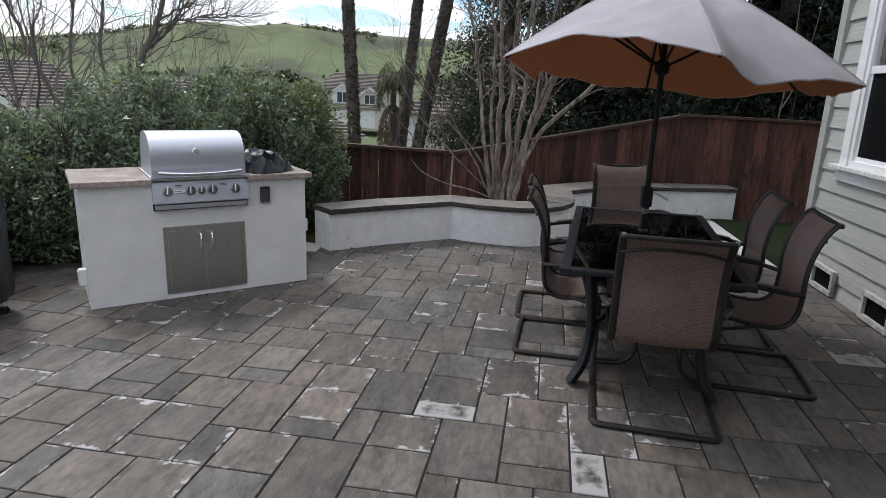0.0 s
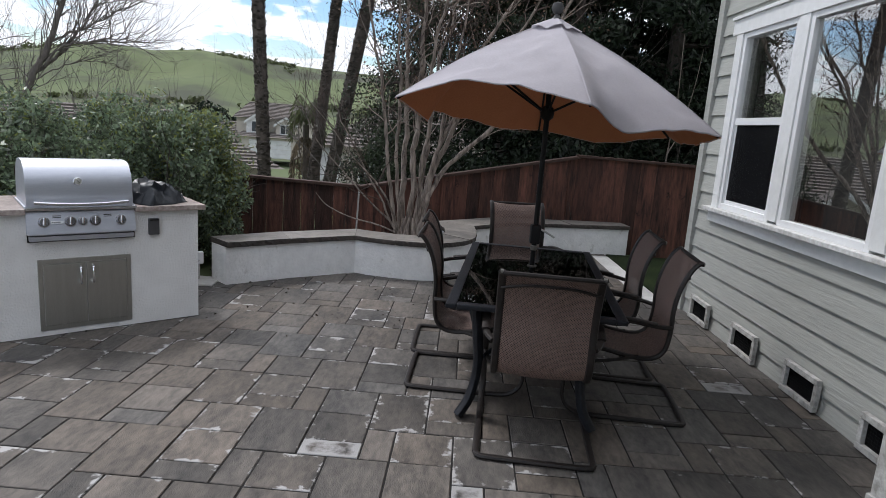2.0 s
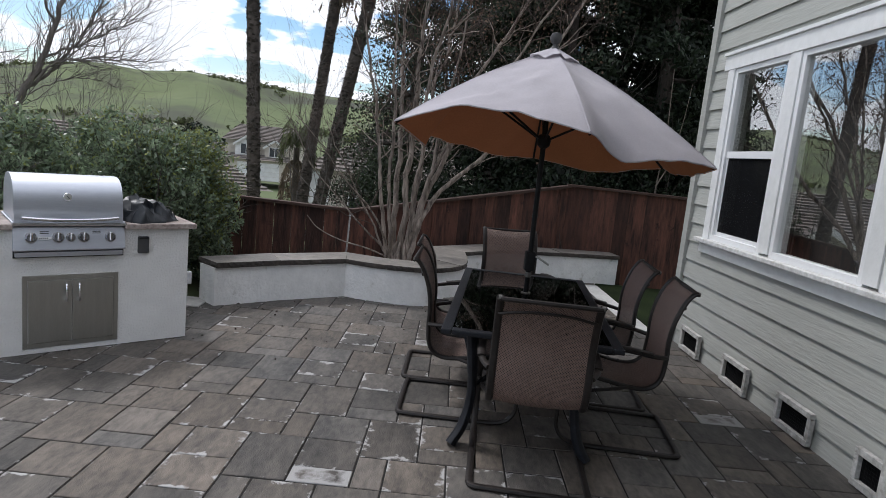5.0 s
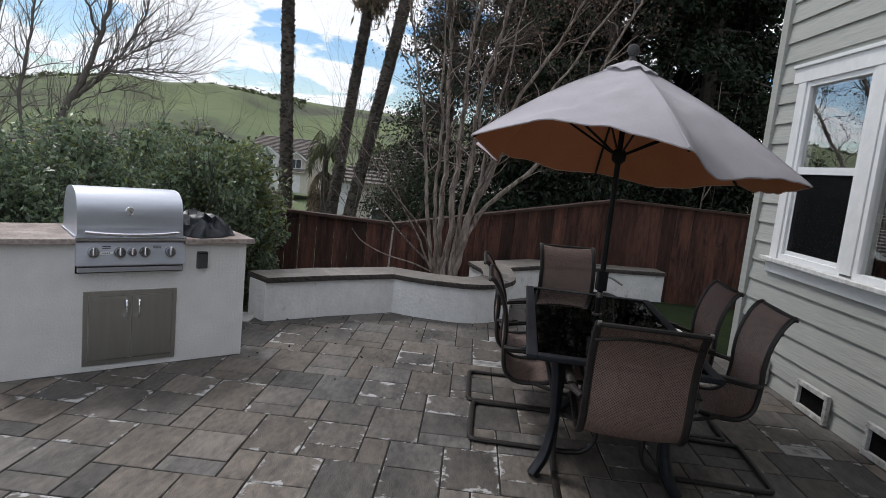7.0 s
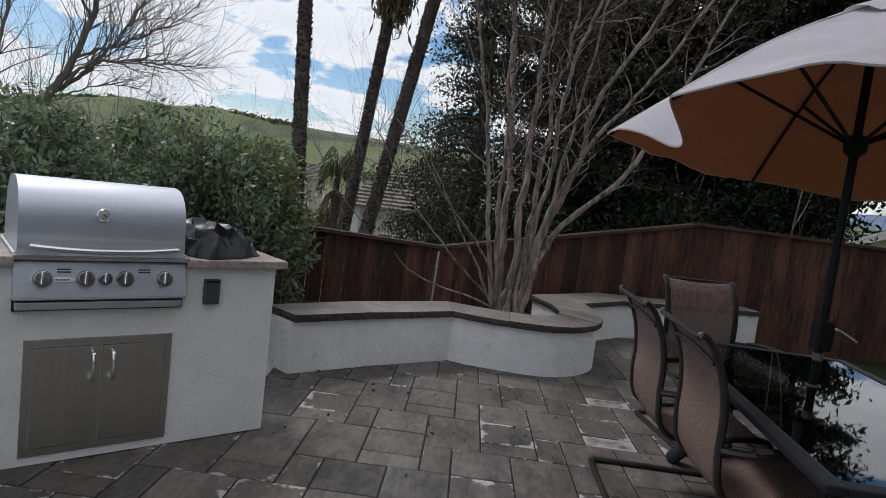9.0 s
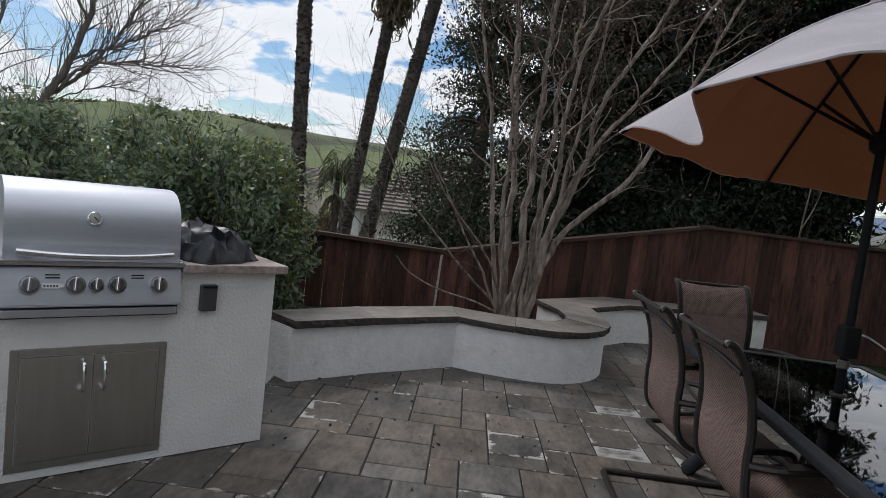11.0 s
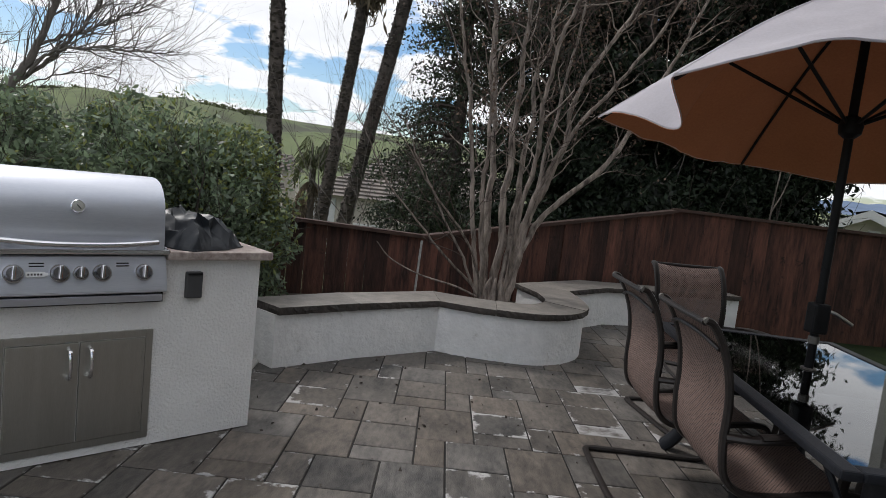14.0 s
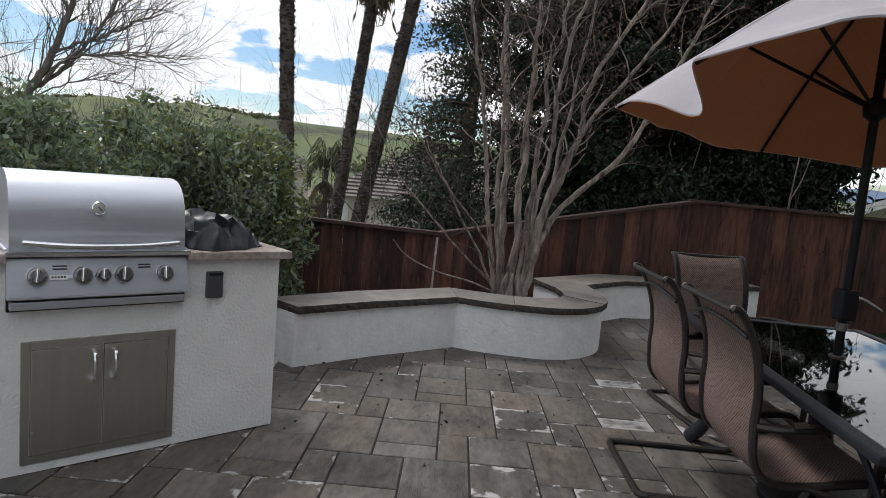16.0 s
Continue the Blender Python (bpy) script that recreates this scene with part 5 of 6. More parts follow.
for i in range(len(g)):
    for j in range(5):
        bm.faces.new((g[i][j], g[(i + 1) % len(g)][j], g[(i + 1) % len(g)][j + 1], g[i][j + 1]))
part("vent_cap", bm, M_TAUPE, cn, "small vent cap of the same canvas", True)
for k, (a, z) in enumerate(RIBS):
    rib = [canopy_point(k, 0.0, t) + Vector((0, 0, -0.018)) for t in (0.02, 0.2, 0.4, 0.6, 0.8, 0.985)]
    bm = bmesh.new()
    tube(bm, rib, 0.0085, 6)
    rb = part("rib", bm, M_POLE, umb, smooth=True)
    bm = bmesh.new()
    q = canopy_point(k, 0.0, 0.52) + Vector((0, 0, -0.024))
    tube(bm, [(0.04 * math.cos(radians(a)), 0.04 * math.sin(radians(a)), 1.835), q], 0.0085, 6)
    part("strut", bm, M_POLE, rb, smooth=True)


# ---- shrubs of the hedge ----
def shrub(m, size, seed, count, label, young=0.12, leaf=0.056):
    s = thing("hedge_shrub", m, label, "shrub", "hedge behind the grill island")
    rng = np.random.default_rng(seed)
    bm = bmesh.new()
    ends = []
    for k in range(6):
        a = rng.uniform(0, 6.28)
        limb(bm, Vector((0.1 * math.cos(a), 0.1 * math.sin(a), -0.1)), Vector((0.45 * math.cos(a) * size[0], 0.45 * math.sin(a) * size[1], 1.0)), size[2] * 0.55, 0.022, 3, rng, 0.8, 0.18, 0.1, 5, ends)
    part("branching_stem", bm, M_BARK_DARK, s)
    # clumps of leaves set on an uneven rounded block
    nc = 130
    cl = []
    while len(cl) < nc:
        p = rng.uniform(-1, 1, 3)
        q = np.abs(p) ** 2.6
        if q.sum() < 1.0 and (q.sum() > 0.25 or rng.random() < 0.3):
            cl.append(p)
    cl = np.array(cl) * np.array([size[0], size[1], size[2] / 2]) + np.array([0, 0, size[2] / 2])
    rad = rng.uniform(0.13, 0.30, nc)
    idx = rng.integers(0, nc, count)
    off = rng.normal(size=(count, 3))
    off /= np.linalg.norm(off, axis=1)[:, None]
    pts = cl[idx] + off * (rad[idx] * rng.uniform(0.35, 1.0, count) ** 0.5)[:, None]
    pts = pts[pts[:, 2] > 0.03]
    out = np.abs(pts[:, 2] / size[2]) + rng.uniform(0, 0.6, len(pts))
    yng = (out > (0.7 if young > 0.25 else 1.08)) & (rng.random(len(pts)) < young * (1.4 if young > 0.25 else 3))
    part("crown", leaves_mesh("crown", pts[~yng], leaf, rng, M_LEAF, 0.42), M_LEAF, s, "glossy mid-green leaves")["kind"] = "stuff"
    if yng.any():
        part("young_growth", leaves_mesh("young_growth", pts[yng], leaf * 0.9, rng, M_LEAF_YOUNG, 0.4, -0.3), M_LEAF_YOUNG, s, "yellow-green young leaves")["kind"] = "stuff"
    return s


HEDGE = [(-2.73, 6.90, 0.48, 0.66, 1.58), (-3.08, 6.25, 0.72, 0.75, 1.66), (-3.75, 5.55, 0.75, 0.75, 1.58), (-4.50, 4.90, 0.72, 0.72, 1.22), (-5.15, 4.15, 0.80, 0.75, 1.05), (-3.65, 7.3, 0.8, 0.7, 1.62), (-5.0, 6.4, 0.85, 0.7, 1.15), (-6.1, 5.2, 0.9, 0.9, 1.0)]
for i, (x, y, sx, sy, sz) in enumerate(HEDGE):
    shrub(pose(x, y, 0, 0, 0, 40), (sx, sy, sz), 20 + i, 33000 if i < 5 else 15000, "dense evergreen shrub with glossy green leaves" + (", tipped with yellow-green shoots" if i in (0, 1) else ""), 0.34 if i < 1 else 0.08 if i < 2 else 0.05)


# ---- crepe myrtle in the planter ----
def crepe_myrtle():
    t = thing("crepe_myrtle", pose(-0.17, 7.42, 0.39), "leafless multi-stemmed crepe myrtle with smooth pale bark", "tree")
    rng = np.random.default_rng(11)
    base = bmesh.new()
    for k in range(7):
        a = 2 * math.pi * k / 7
        tube(base, curve_pts([(0.17 * math.cos(a) - 0.04, 0.13 * math.sin(a), -0.36), (0.12 * math.cos(a) - 0.04, 0.10 * math.sin(a), -0.16), (0.06 * math.cos(a) - 0.03, 0.05 * math.sin(a), 0.16)], 4), [0.085, 0.08, 0.07, 0.062, 0.055, 0.047, 0.038, 0.026, 0.007], 8)
    part("root_flare", base, M_BARK_PALE, t, smooth=True)
    # each stem: how far aside it stands at heights 0, 0.66, 1.36, 2.05 and 2.75, and its thickness
    stems = [(-0.20, -0.32, -0.41, -0.53, -0.68, 0.026), (-0.12, -0.17, -0.16, -0.20, -0.25, 0.040), (-0.03, -0.03, -0.01, 0.0, 0.03, 0.043), (0.02, 0.07, 0.15, 0.20, 0.34, 0.034),
             (0.05, 0.18, 0.46, 0.60, 1.0, 0.038), (0.10, 0.28, 0.91, 1.34, 1.7, 0.034), (0.08, 0.16, 0.41, 0.85, 1.31, 0.028), (-0.16, -0.22, -0.25, -0.28, -0.32, 0.027),
             (0.03, 0.05, 0.14, 0.15, 0.29, 0.028), (0.06, 0.20, 0.30, 0.40, 0.52, 0.024), (-0.15, -0.74, -1.19, -1.5, -1.75, 0.013), (-0.18, -0.48, -0.81, -1.05, -1.3, 0.014), (-0.16, -0.37, -0.81, -1.2, -1.5, 0.014)]
    heights = (-0.05, 0.66, 1.36, 2.05, 2.75, 3.6)
    for i, (*xs, th) in enumerate(stems):
        bm = bmesh.new()
        tips = []
        xs.append(xs[-1] + (xs[-1] - xs[-2]) * 1.1)
        dy, by = rng.normal(0, 0.16), rng.uniform(-0.09, 0.09)
        n = 4 if th < 0.02 else 6
        line = curve_pts([(x, by + dy * (z + 0.05) ** 1.2, z * (0.75 if th < 0.02 else 1)) for x, z in list(zip(xs, heights))[:n]], 9)
        ph = Vector((i * 3.7, 0, 0))
        line = [p + Vector((float(rng.normal(0, 0.005)) + 0.045 * noise.noise(ph + Vector((0, 0, p.z * 2.6))), float(rng.normal(0, 0.005)) + 0.045 * noise.noise(ph + Vector((0, 9, p.z * 2.6))), 0)) for p in line]
        m = len(line)
        rs = [th * (1.0 - 0.66 * k / (m - 1)) * (1 + 0.10 * math.sin(k * 1.7 + i)) for k in range(m)]
        tube(bm, line, rs, 8)
        # side shoots, many and fine towards the top
        for k in range(int(m * (0.22 if th < 0.02 else 0.34)), m, 2):
            for _ in range(2 if k > 0.7 * m else 1):
                along = (line[min(k + 1, m - 1)] - line[k - 1]).normalized()
                away = Vector((float(rng.normal(0, 1)), float(rng.normal(0, 0.6)), 0.1))
                limb(bm, line[k], along * 0.75 + away * 0.62 + Vector((0, 0, 0.15)), float(rng.uniform(0.25, 0.6)), min(0.008, rs[k] * 0.45), 2 if k < 0.7 * m else 3, rng, 1.0, 0.2, 0.1, 4, tips, (2, 3), 0.74, 5, 0.6, 0.0070)
        part("stem", bm, [M_BARK_PALE, M_TWIG], t, smooth=True)
        if th > 0.02 and tips:
            tips_np = np.array([q + Vector(rng.normal(0, 0.05, 3)) for q in tips for _ in range(2)])
            part("seed_scatter", leaves_mesh("seed_scatter", tips_np, 0.03, rng, M_TWIGGY, 0.8), M_TWIGGY, t, "dry brown seed heads")["kind"] = "stuff"
    low = bmesh.new()
    tube(low, curve_pts([(-0.15, -0.02, -0.06), (-0.42, -0.08, 0.05), (-0.77, -0.1, 0.13), (-1.05, -0.08, 0.25), (-1.19, -0.06, 0.39)], 6), [0.012 - 0.0003 * i for i in range(25)], 6)
    part("sucker", low, M_BARK_PALE, t, smooth=True)


crepe_myrtle()


# ---- other trees ----
def bare_tree(name, m, seed, height, label, lean=(0, 0), stems=3, thick=0.12, depth=5, spread=0.75, mat=None):
    t = thing(name, m, label, "tree")
    rng = np.random.default_rng(seed)
    bm = bmesh.new()
    tips = []
    for k in range(stems):
        d = Vector((lean[0] + rng.normal(0, 0.25), lean[1] + rng.normal(0, 0.25), 1.0))
        limb(bm, Vector((rng.normal(0, 0.1), rng.normal(0, 0.1), -0.3)), d, height * 0.42, thick * rng.uniform(0.6, 1.0), depth, rng, spread, 0.11, 0.10, 7, tips, (2, 4), 0.66, 6, 0.6)
    part("branching_trunk", bm, mat or M_BARK_DARK, t, smooth=True)
    buds = np.array([q + Vector(rng.normal(0, 0.006, 3)) for q in tips[::2]])
    part("bud_scatter", leaves_mesh("bud_scatter", buds, 0.022, rng, M_TWIGGY, 0.6), M_TWIGGY, t, "few dry leaves and buds")["kind"] = "stuff"


def leaning_tree():
    """The crooked tree over the hedge, its long limbs reaching sideways."""
    t = thing("bare_tree", pose(-5.85, 9.05, 0, 0, 0, 33), "leafless grey tree leaning over the hedge with long bare limbs", "tree")
    rng = np.random.default_rng(31)
    lines = [
        ("trunk", [(-0.75, 0.0, -1.2), (-0.45, 0.0, 0.6), (0.0, 0.0, 1.9), (0.25, 0.02, 2.45), (0.46, 0.0, 3.2), (0.62, 0.05, 3.9), (0.66, 0.0, 4.8)], 0.105, 0.03),
        ("limb", [(0.16, 0, 2.12), (0.42, -0.1, 2.42), (0.75, -0.15, 2.52), (1.1, -0.2, 2.56), (1.4, -0.25, 2.60), (1.75, -0.25, 2.62)], 0.036, 0.006),
        ("limb", [(0.30, 0, 2.5), (0.7, 0.1, 2.72), (1.05, 0.2, 2.98), (1.4, 0.2, 3.22), (1.75, 0.2, 3.6)], 0.030, 0.006),
        ("limb", [(0.05, 0, 2.0), (0.38, 0.1, 2.32), (0.75, 0.2, 2.88), (1.0, 0.2, 3.4), (1.15, 0.2, 4.2)], 0.05, 0.014),
        ("limb", [(0.40, 0, 2.95), (0.22, -0.1, 3.4), (0.05, -0.1, 3.9), (-0.05, -0.1, 4.6)], 0.035, 0.012),
        ("limb", [(-0.40, 0, 0.8), (-0.55, -0.1, 1.9), (-0.45, -0.1, 2.7), (-0.36, -0.1, 3.5), (-0.25, -0.1, 4.4)], 0.05, 0.015),
        ("limb", [(-0.55, 0, 0.3), (-0.95, 0.1, 1.6), (-0.85, 0.1, 2.6), (-0.72, 0.1, 3.5), (-0.6, 0.1, 4.5)], 0.045, 0.014),
        ("limb", [(-0.60, 0, 0.2), (-1.3, 0.1, 1.5), (-1.6, 0.1, 2.4), (-2.0, 0.1, 3.2), (-2.5, 0.1, 4.1)], 0.06, 0.015),
        ("limb", [(0.0, 0.1, 1.9), (0.5, 0.4, 2.2), (0.9, 0.5, 2.3), (1.3, 0.6, 2.2)], 0.018, 0.006),
    ]
    for name, pts, r0, r1 in lines:
        bm = bmesh.new()
        line = curve_pts(pts, 6)
        line = [p + Vector(rng.normal(0, 0.012, 3)) for p in line]
        n = len(line)
        tube(bm, line, [0.58 * (r0 + (r1 - r0) * k / (n - 1)) for k in range(n)], 8)
        for k in [q for q in range(5, n) for _ in range(2)]:
            away = Vector(rng.normal(0, 1, 3))
            along = (line[k] - line[k - 1]).normalized()
            r = (r0 + (r1 - r0) * k / (n - 1))
            limb(bm, line[k], along * 0.8 + away * 0.45 + Vector((0, 0, 0.35)), rng.uniform(0.3, 0.8), min(0.008, r * 0.4), 2, rng, 0.9, 0.14, 0.12, 5, None, (2, 3), 0.7, 5, 0.5)
        part(name, bm, M_BARK_GREY, t, smooth=True)


leaning_tree()
bare_tree("bare_tree", pose(-7.2, 8.3, -0.9), 37, 5.2, "leafless forked tree by the fence", (-0.15, 0.0), 2, 0.07, 4, 0.8, M_BARK_GREY)
bare_tree("bare_tree", pose(-9.5, 9.5, -1.2), 41, 6.2, "leafless spreading tree with thin upright shoots", (0.1, 0.0), 4, 0.05, 4, 0.7, M_BARK_GREY)
bare_tree("bare_tree", pose(-6.4, 11.5, -1.6), 45, 5.6, "thin leafless saplings in the scrub behind the fence", (0.1, 0.0), 5, 0.03, 4, 0.6, M_BARK_GREY)
bare_tree("bare_tree", pose(-2.4, 13.0, -2.6), 43, 7.6, "small leafless tree in the neighbouring garden", (-0.02, 0.0), 3, 0.03, 4, 0.8, M_BARK_GREY)
bare_tree("bare_sapling", pose(3.02, 9.85, -0.6), 48, 8.4, "thin leafless sapling with grey bark behind the fence", (0.0, 0.0), 1, 0.026, 5, 0.8, M_BARK_GREY)


def evergreen(m, height, radius, seed, count, label, leaf=0.11, bare=0.12, mat=None):
    """A dark conifer: trunk, drooping boughs and sprays of needles with gaps."""
    t = thing("evergreen_tree", m, label, "tree", "dark trees behind the fence")
    rng = np.random.default_rng(seed)
    bm = bmesh.new()
    tube(bm, [(0, 0, -1), (0.05, 0, height * 0.3), (0, 0.05, height * 0.7), (0, 0, height)], [0.22, 0.18, 0.1, 0.03], 8)
    part("trunk", bm, M_BARK_DARK, t, smooth=True)
    nb = 90
    bo = bmesh.new()
    cen, rad = [], []
    for k in range(nb):
        h = height * (bare + (1 - bare) * (k + rng.random()) / nb)
        a = rng.uniform(0, 6.283)
        ln = radius * (1 - 0.75 * (h / height) ** 1.6) * rng.uniform(0.6, 1.1)
        tip = Vector((ln * math.cos(a), ln * math.sin(a), h + ln * rng.uniform(-0.25, 0.15)))
        tube(bo, [(0, 0, h), Vector((0, 0, h)).lerp(tip, 0.5) + Vector((0, 0, 0.12)), tip], [0.05, 0.03, 0.01], 4)
        for f in (0.35, 0.55, 0.75, 0.92, 1.0):
            cen.append(np.array(Vector((0, 0, h)).lerp(tip, f)) + rng.normal(0, 0.12, 3))
            rad.append(rng.uniform(0.22, 0.5))
    part("bough_frame", bo, M_BARK_DARK, t)
    cen, rad = np.array(cen), np.array(rad)
    idx = rng.integers(0, len(cen), count)
    off = rng.normal(size=(count, 3)) * np.array([1, 1, 0.55])
    pts = cen[idx] + off * rad[idx][:, None] * 0.48
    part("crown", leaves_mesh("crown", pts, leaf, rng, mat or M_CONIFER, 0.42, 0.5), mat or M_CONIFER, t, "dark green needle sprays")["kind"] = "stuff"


EVER = [(1.3, 13.0, 9.2, 2.1, 34000), (2.5, 12.2, 10.5, 2.5, 46000), (4.4, 12.0, 10.0, 2.3, 42000), (2.0, 15.2, 12.5, 2.6, 40000), (4.6, 15.6, 12.0, 2.8, 34000), (-0.45, 13.4, 6.9, 1.9, 16000), (5.0, 13.4, 8.5, 1.75, 24000)]
for i, (x, y, h, r, c) in enumerate(EVER):
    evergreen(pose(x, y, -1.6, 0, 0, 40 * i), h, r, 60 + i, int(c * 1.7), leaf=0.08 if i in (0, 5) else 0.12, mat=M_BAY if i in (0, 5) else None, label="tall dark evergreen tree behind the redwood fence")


def bush(m, size, seed, count, label, mat, leaf=0.12):
    s = thing("garden_bush", m, label, "bush")
    rng = np.random.default_rng(seed)
    bm = bmesh.new()
    for k in range(4):
        limb(bm, Vector((0, 0, -0.2)), Vector((rng.normal(0, 0.5), rng.normal(0, 0.5), 1)), size[2] * 0.5, 0.03, 2, rng)
    part("branching_stem", bm, M_BARK_DARK, s)
    cl = rng.normal(size=(45, 3))
    cl /= np.linalg.norm(cl, axis=1)[:, None]
    cl *= rng.uniform(0.3, 0.95, 45)[:, None] ** 0.6
    cl = cl * np.array([size[0], size[1], size[2] / 2]) + np.array([0, 0, size[2] / 2])
    idx = rng.integers(0, 45, count)
    pts = cl[idx] + rng.normal(size=(count, 3)) * 0.16 * max(size[0], 0.6)
    part("crown", leaves_mesh("crown", pts, leaf, rng, mat, 0.4), mat, s)["kind"] = "stuff"


bush(pose(0.5, 11.0, -1.6), (0.8, 0.7, 2.9), 81, 9000, "dark leafy bush behind the crepe myrtle", M_BAY, 0.09)
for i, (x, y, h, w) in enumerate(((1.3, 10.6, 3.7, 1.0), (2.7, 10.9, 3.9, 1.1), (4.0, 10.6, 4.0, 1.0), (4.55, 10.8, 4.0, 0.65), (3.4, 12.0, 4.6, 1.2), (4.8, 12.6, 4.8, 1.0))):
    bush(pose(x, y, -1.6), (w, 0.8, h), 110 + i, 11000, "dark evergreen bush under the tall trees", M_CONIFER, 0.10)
sap = thing("young_tree", pose(3.66, 9.75, -1.0), "thin pale sapling standing behind the redwood fence", "tree")
bm = bmesh.new()
tube(bm, curve_pts([(0, 0, -0.5), (0.03, 0, 1.2), (0.0, 0, 2.35), (0.05, 0, 3.2), (0.02, 0, 4.3)], 6), [0.019 - 0.0006 * i for i in range(25)], 7)
part("trunk", bm, M_BARK_PALE, sap, smooth=True)
bm = bmesh.new()
tube(bm, curve_pts([(0.01, 0, 2.5), (0.16, 0.02, 2.85), (0.28, 0.0, 3.5), (0.34, 0, 4.1)], 6), [0.010 - 0.0004 * i for i in range(19)], 6)
part("branch", bm, M_BARK_PALE, sap, smooth=True)
bush(pose(-1.25, 12.0, -2.0), (0.75, 0.7, 3.5), 86, 9000, "dark leafy bush behind the fence corner", M_BAY, 0.08)
bush(pose(-0.55, 11.2, -1.8), (0.8, 0.6, 3.5), 87, 9000, "dark leafy bush behind the low fence", M_BAY, 0.08)
bush(pose(-4.6, 22.0, -4.2), (0.9, 0.8, 3.6), 82, 4000, "pale yellow-green bush by the neighbouring driveway", M_LEAF_YOUNG, 0.14)
bush(pose(-3.4, 20.0, -4.2), (0.8, 0.8, 3.1), 83, 4000, "yellow-green bush by the neighbouring house", M_LEAF_YOUNG, 0.13)


def drooping_palm(m, height, spread, seed):
    """A slim palm: arching fronds of narrow leaflets over a hanging skirt of old ones."""
    p = thing("young_palm", m, "slim palm with drooping green fronds beside the tall palms", "palm tree")
    rng = np.random.default_rng(seed)
    bm = bmesh.new()
    tube(bm, [(0, 0, -0.5), (0.04, 0, height * 0.4), (0, 0, height * 0.86)], [0.13, 0.11, 0.09], 9)
    part("trunk", bm, M_PALM, p, "rough brown trunk", True)
    for name, mat, count, z0, drop, wide in (("frond", M_OLIVE, 34, 0.86, 0.55, 1.0), ("dry_frond", M_FROND, 22, 0.80, 1.15, 0.75)):
        for k in range(count):
            a, up = rng.uniform(0, 6.283), rng.uniform(0.25, 1.0)
            o, side = Vector((math.cos(a), math.sin(a), 0)), Vector((-math.sin(a), math.cos(a), 0))
            ln = spread * wide * rng.uniform(0.75, 1.1)
            fr = bmesh.new()
            base = Vector((0, 0, height * z0))
            spine = [base + o * ln * math.sin(1.45 * u) + Vector((0, 0, (height * 0.16 * up if name == "frond" else 0.05) * math.sin(2.6 * u) - drop * u**2.2)) for u in [i / 10 for i in range(11)]]
            tube(fr, spine, [0.014 - 0.001 * i for i in range(11)], 4)
            for i in range(2, 11):
                for sg in (-1, 1):
                    q, w = spine[i], 0.020
                    tip = q + side * sg * rng.uniform(0.10, 0.2) + o * 0.10 - Vector((0, 0, rng.uniform(0.14, 0.34)))
                    fr.faces.new([fr.verts.new(v) for v in (q - o * w, q + o * w, q.lerp(tip, 0.55) + o * w, tip)])
            part(name, fr, mat, p)


drooping_palm(pose(-4.08, 19.0, -4.0), 6.3, 0.52, 84)
bush(pose(-7.2, 36.0, -4.4), (1.0, 1.0, 4.6), 85, 4000, "drooping brown-green tree beside the palms", M_FROND, 0.28)
for i, (az, r, h, w) in enumerate(((-20.5, 120, 7, 4.0), (-22, 128, 5.5, 3.0), (-17.4, 90, 6.5, 1.0), (-23.5, 140, 5, 3.0), (-19.0, 135, 5, 2.0), (-26, 150, 5, 3))):
    x, y = r * math.sin(radians(az)), r * math.cos(radians(az))
    bush(pose(x, y, land(x, y) - 0.2), (w, w, h), 90 + i, 2600, "dark tree at the foot of the hills", M_CONIFER, 0.9)


def hill_scrub():
    """Small dark clumps of trees in the folds and along the ridge, too many to count."""
    rng = np.random.default_rng(140)
    pts = []
    for _ in range(900):
        az, r = rng.uniform(-52, 8), rng.uniform(230, 548)
        x, y = r * math.sin(radians(az)), 3 + r * math.cos(radians(az))
        if noise.noise(Vector((x * 0.012, y * 0.012, 7.0))) < (0.30 if r < 530 else 0.15):
            continue
        z, w = land(x, y), rng.uniform(0.9, 2.6)
        pts.append(rng.normal(size=(40, 3)) * np.array([w, w, w * 0.5]) + np.array([x, y, z + w * 0.5]))
    ob = new("hill_scrub", leaves_mesh("hill_scrub", np.concatenate(pts), 2.0, rng, M_OLIVE, 0.6))
    tagged(ob, "dark scrub and small trees scattered on the grassy hills", "scrub", kind="stuff")


hill_scrub()


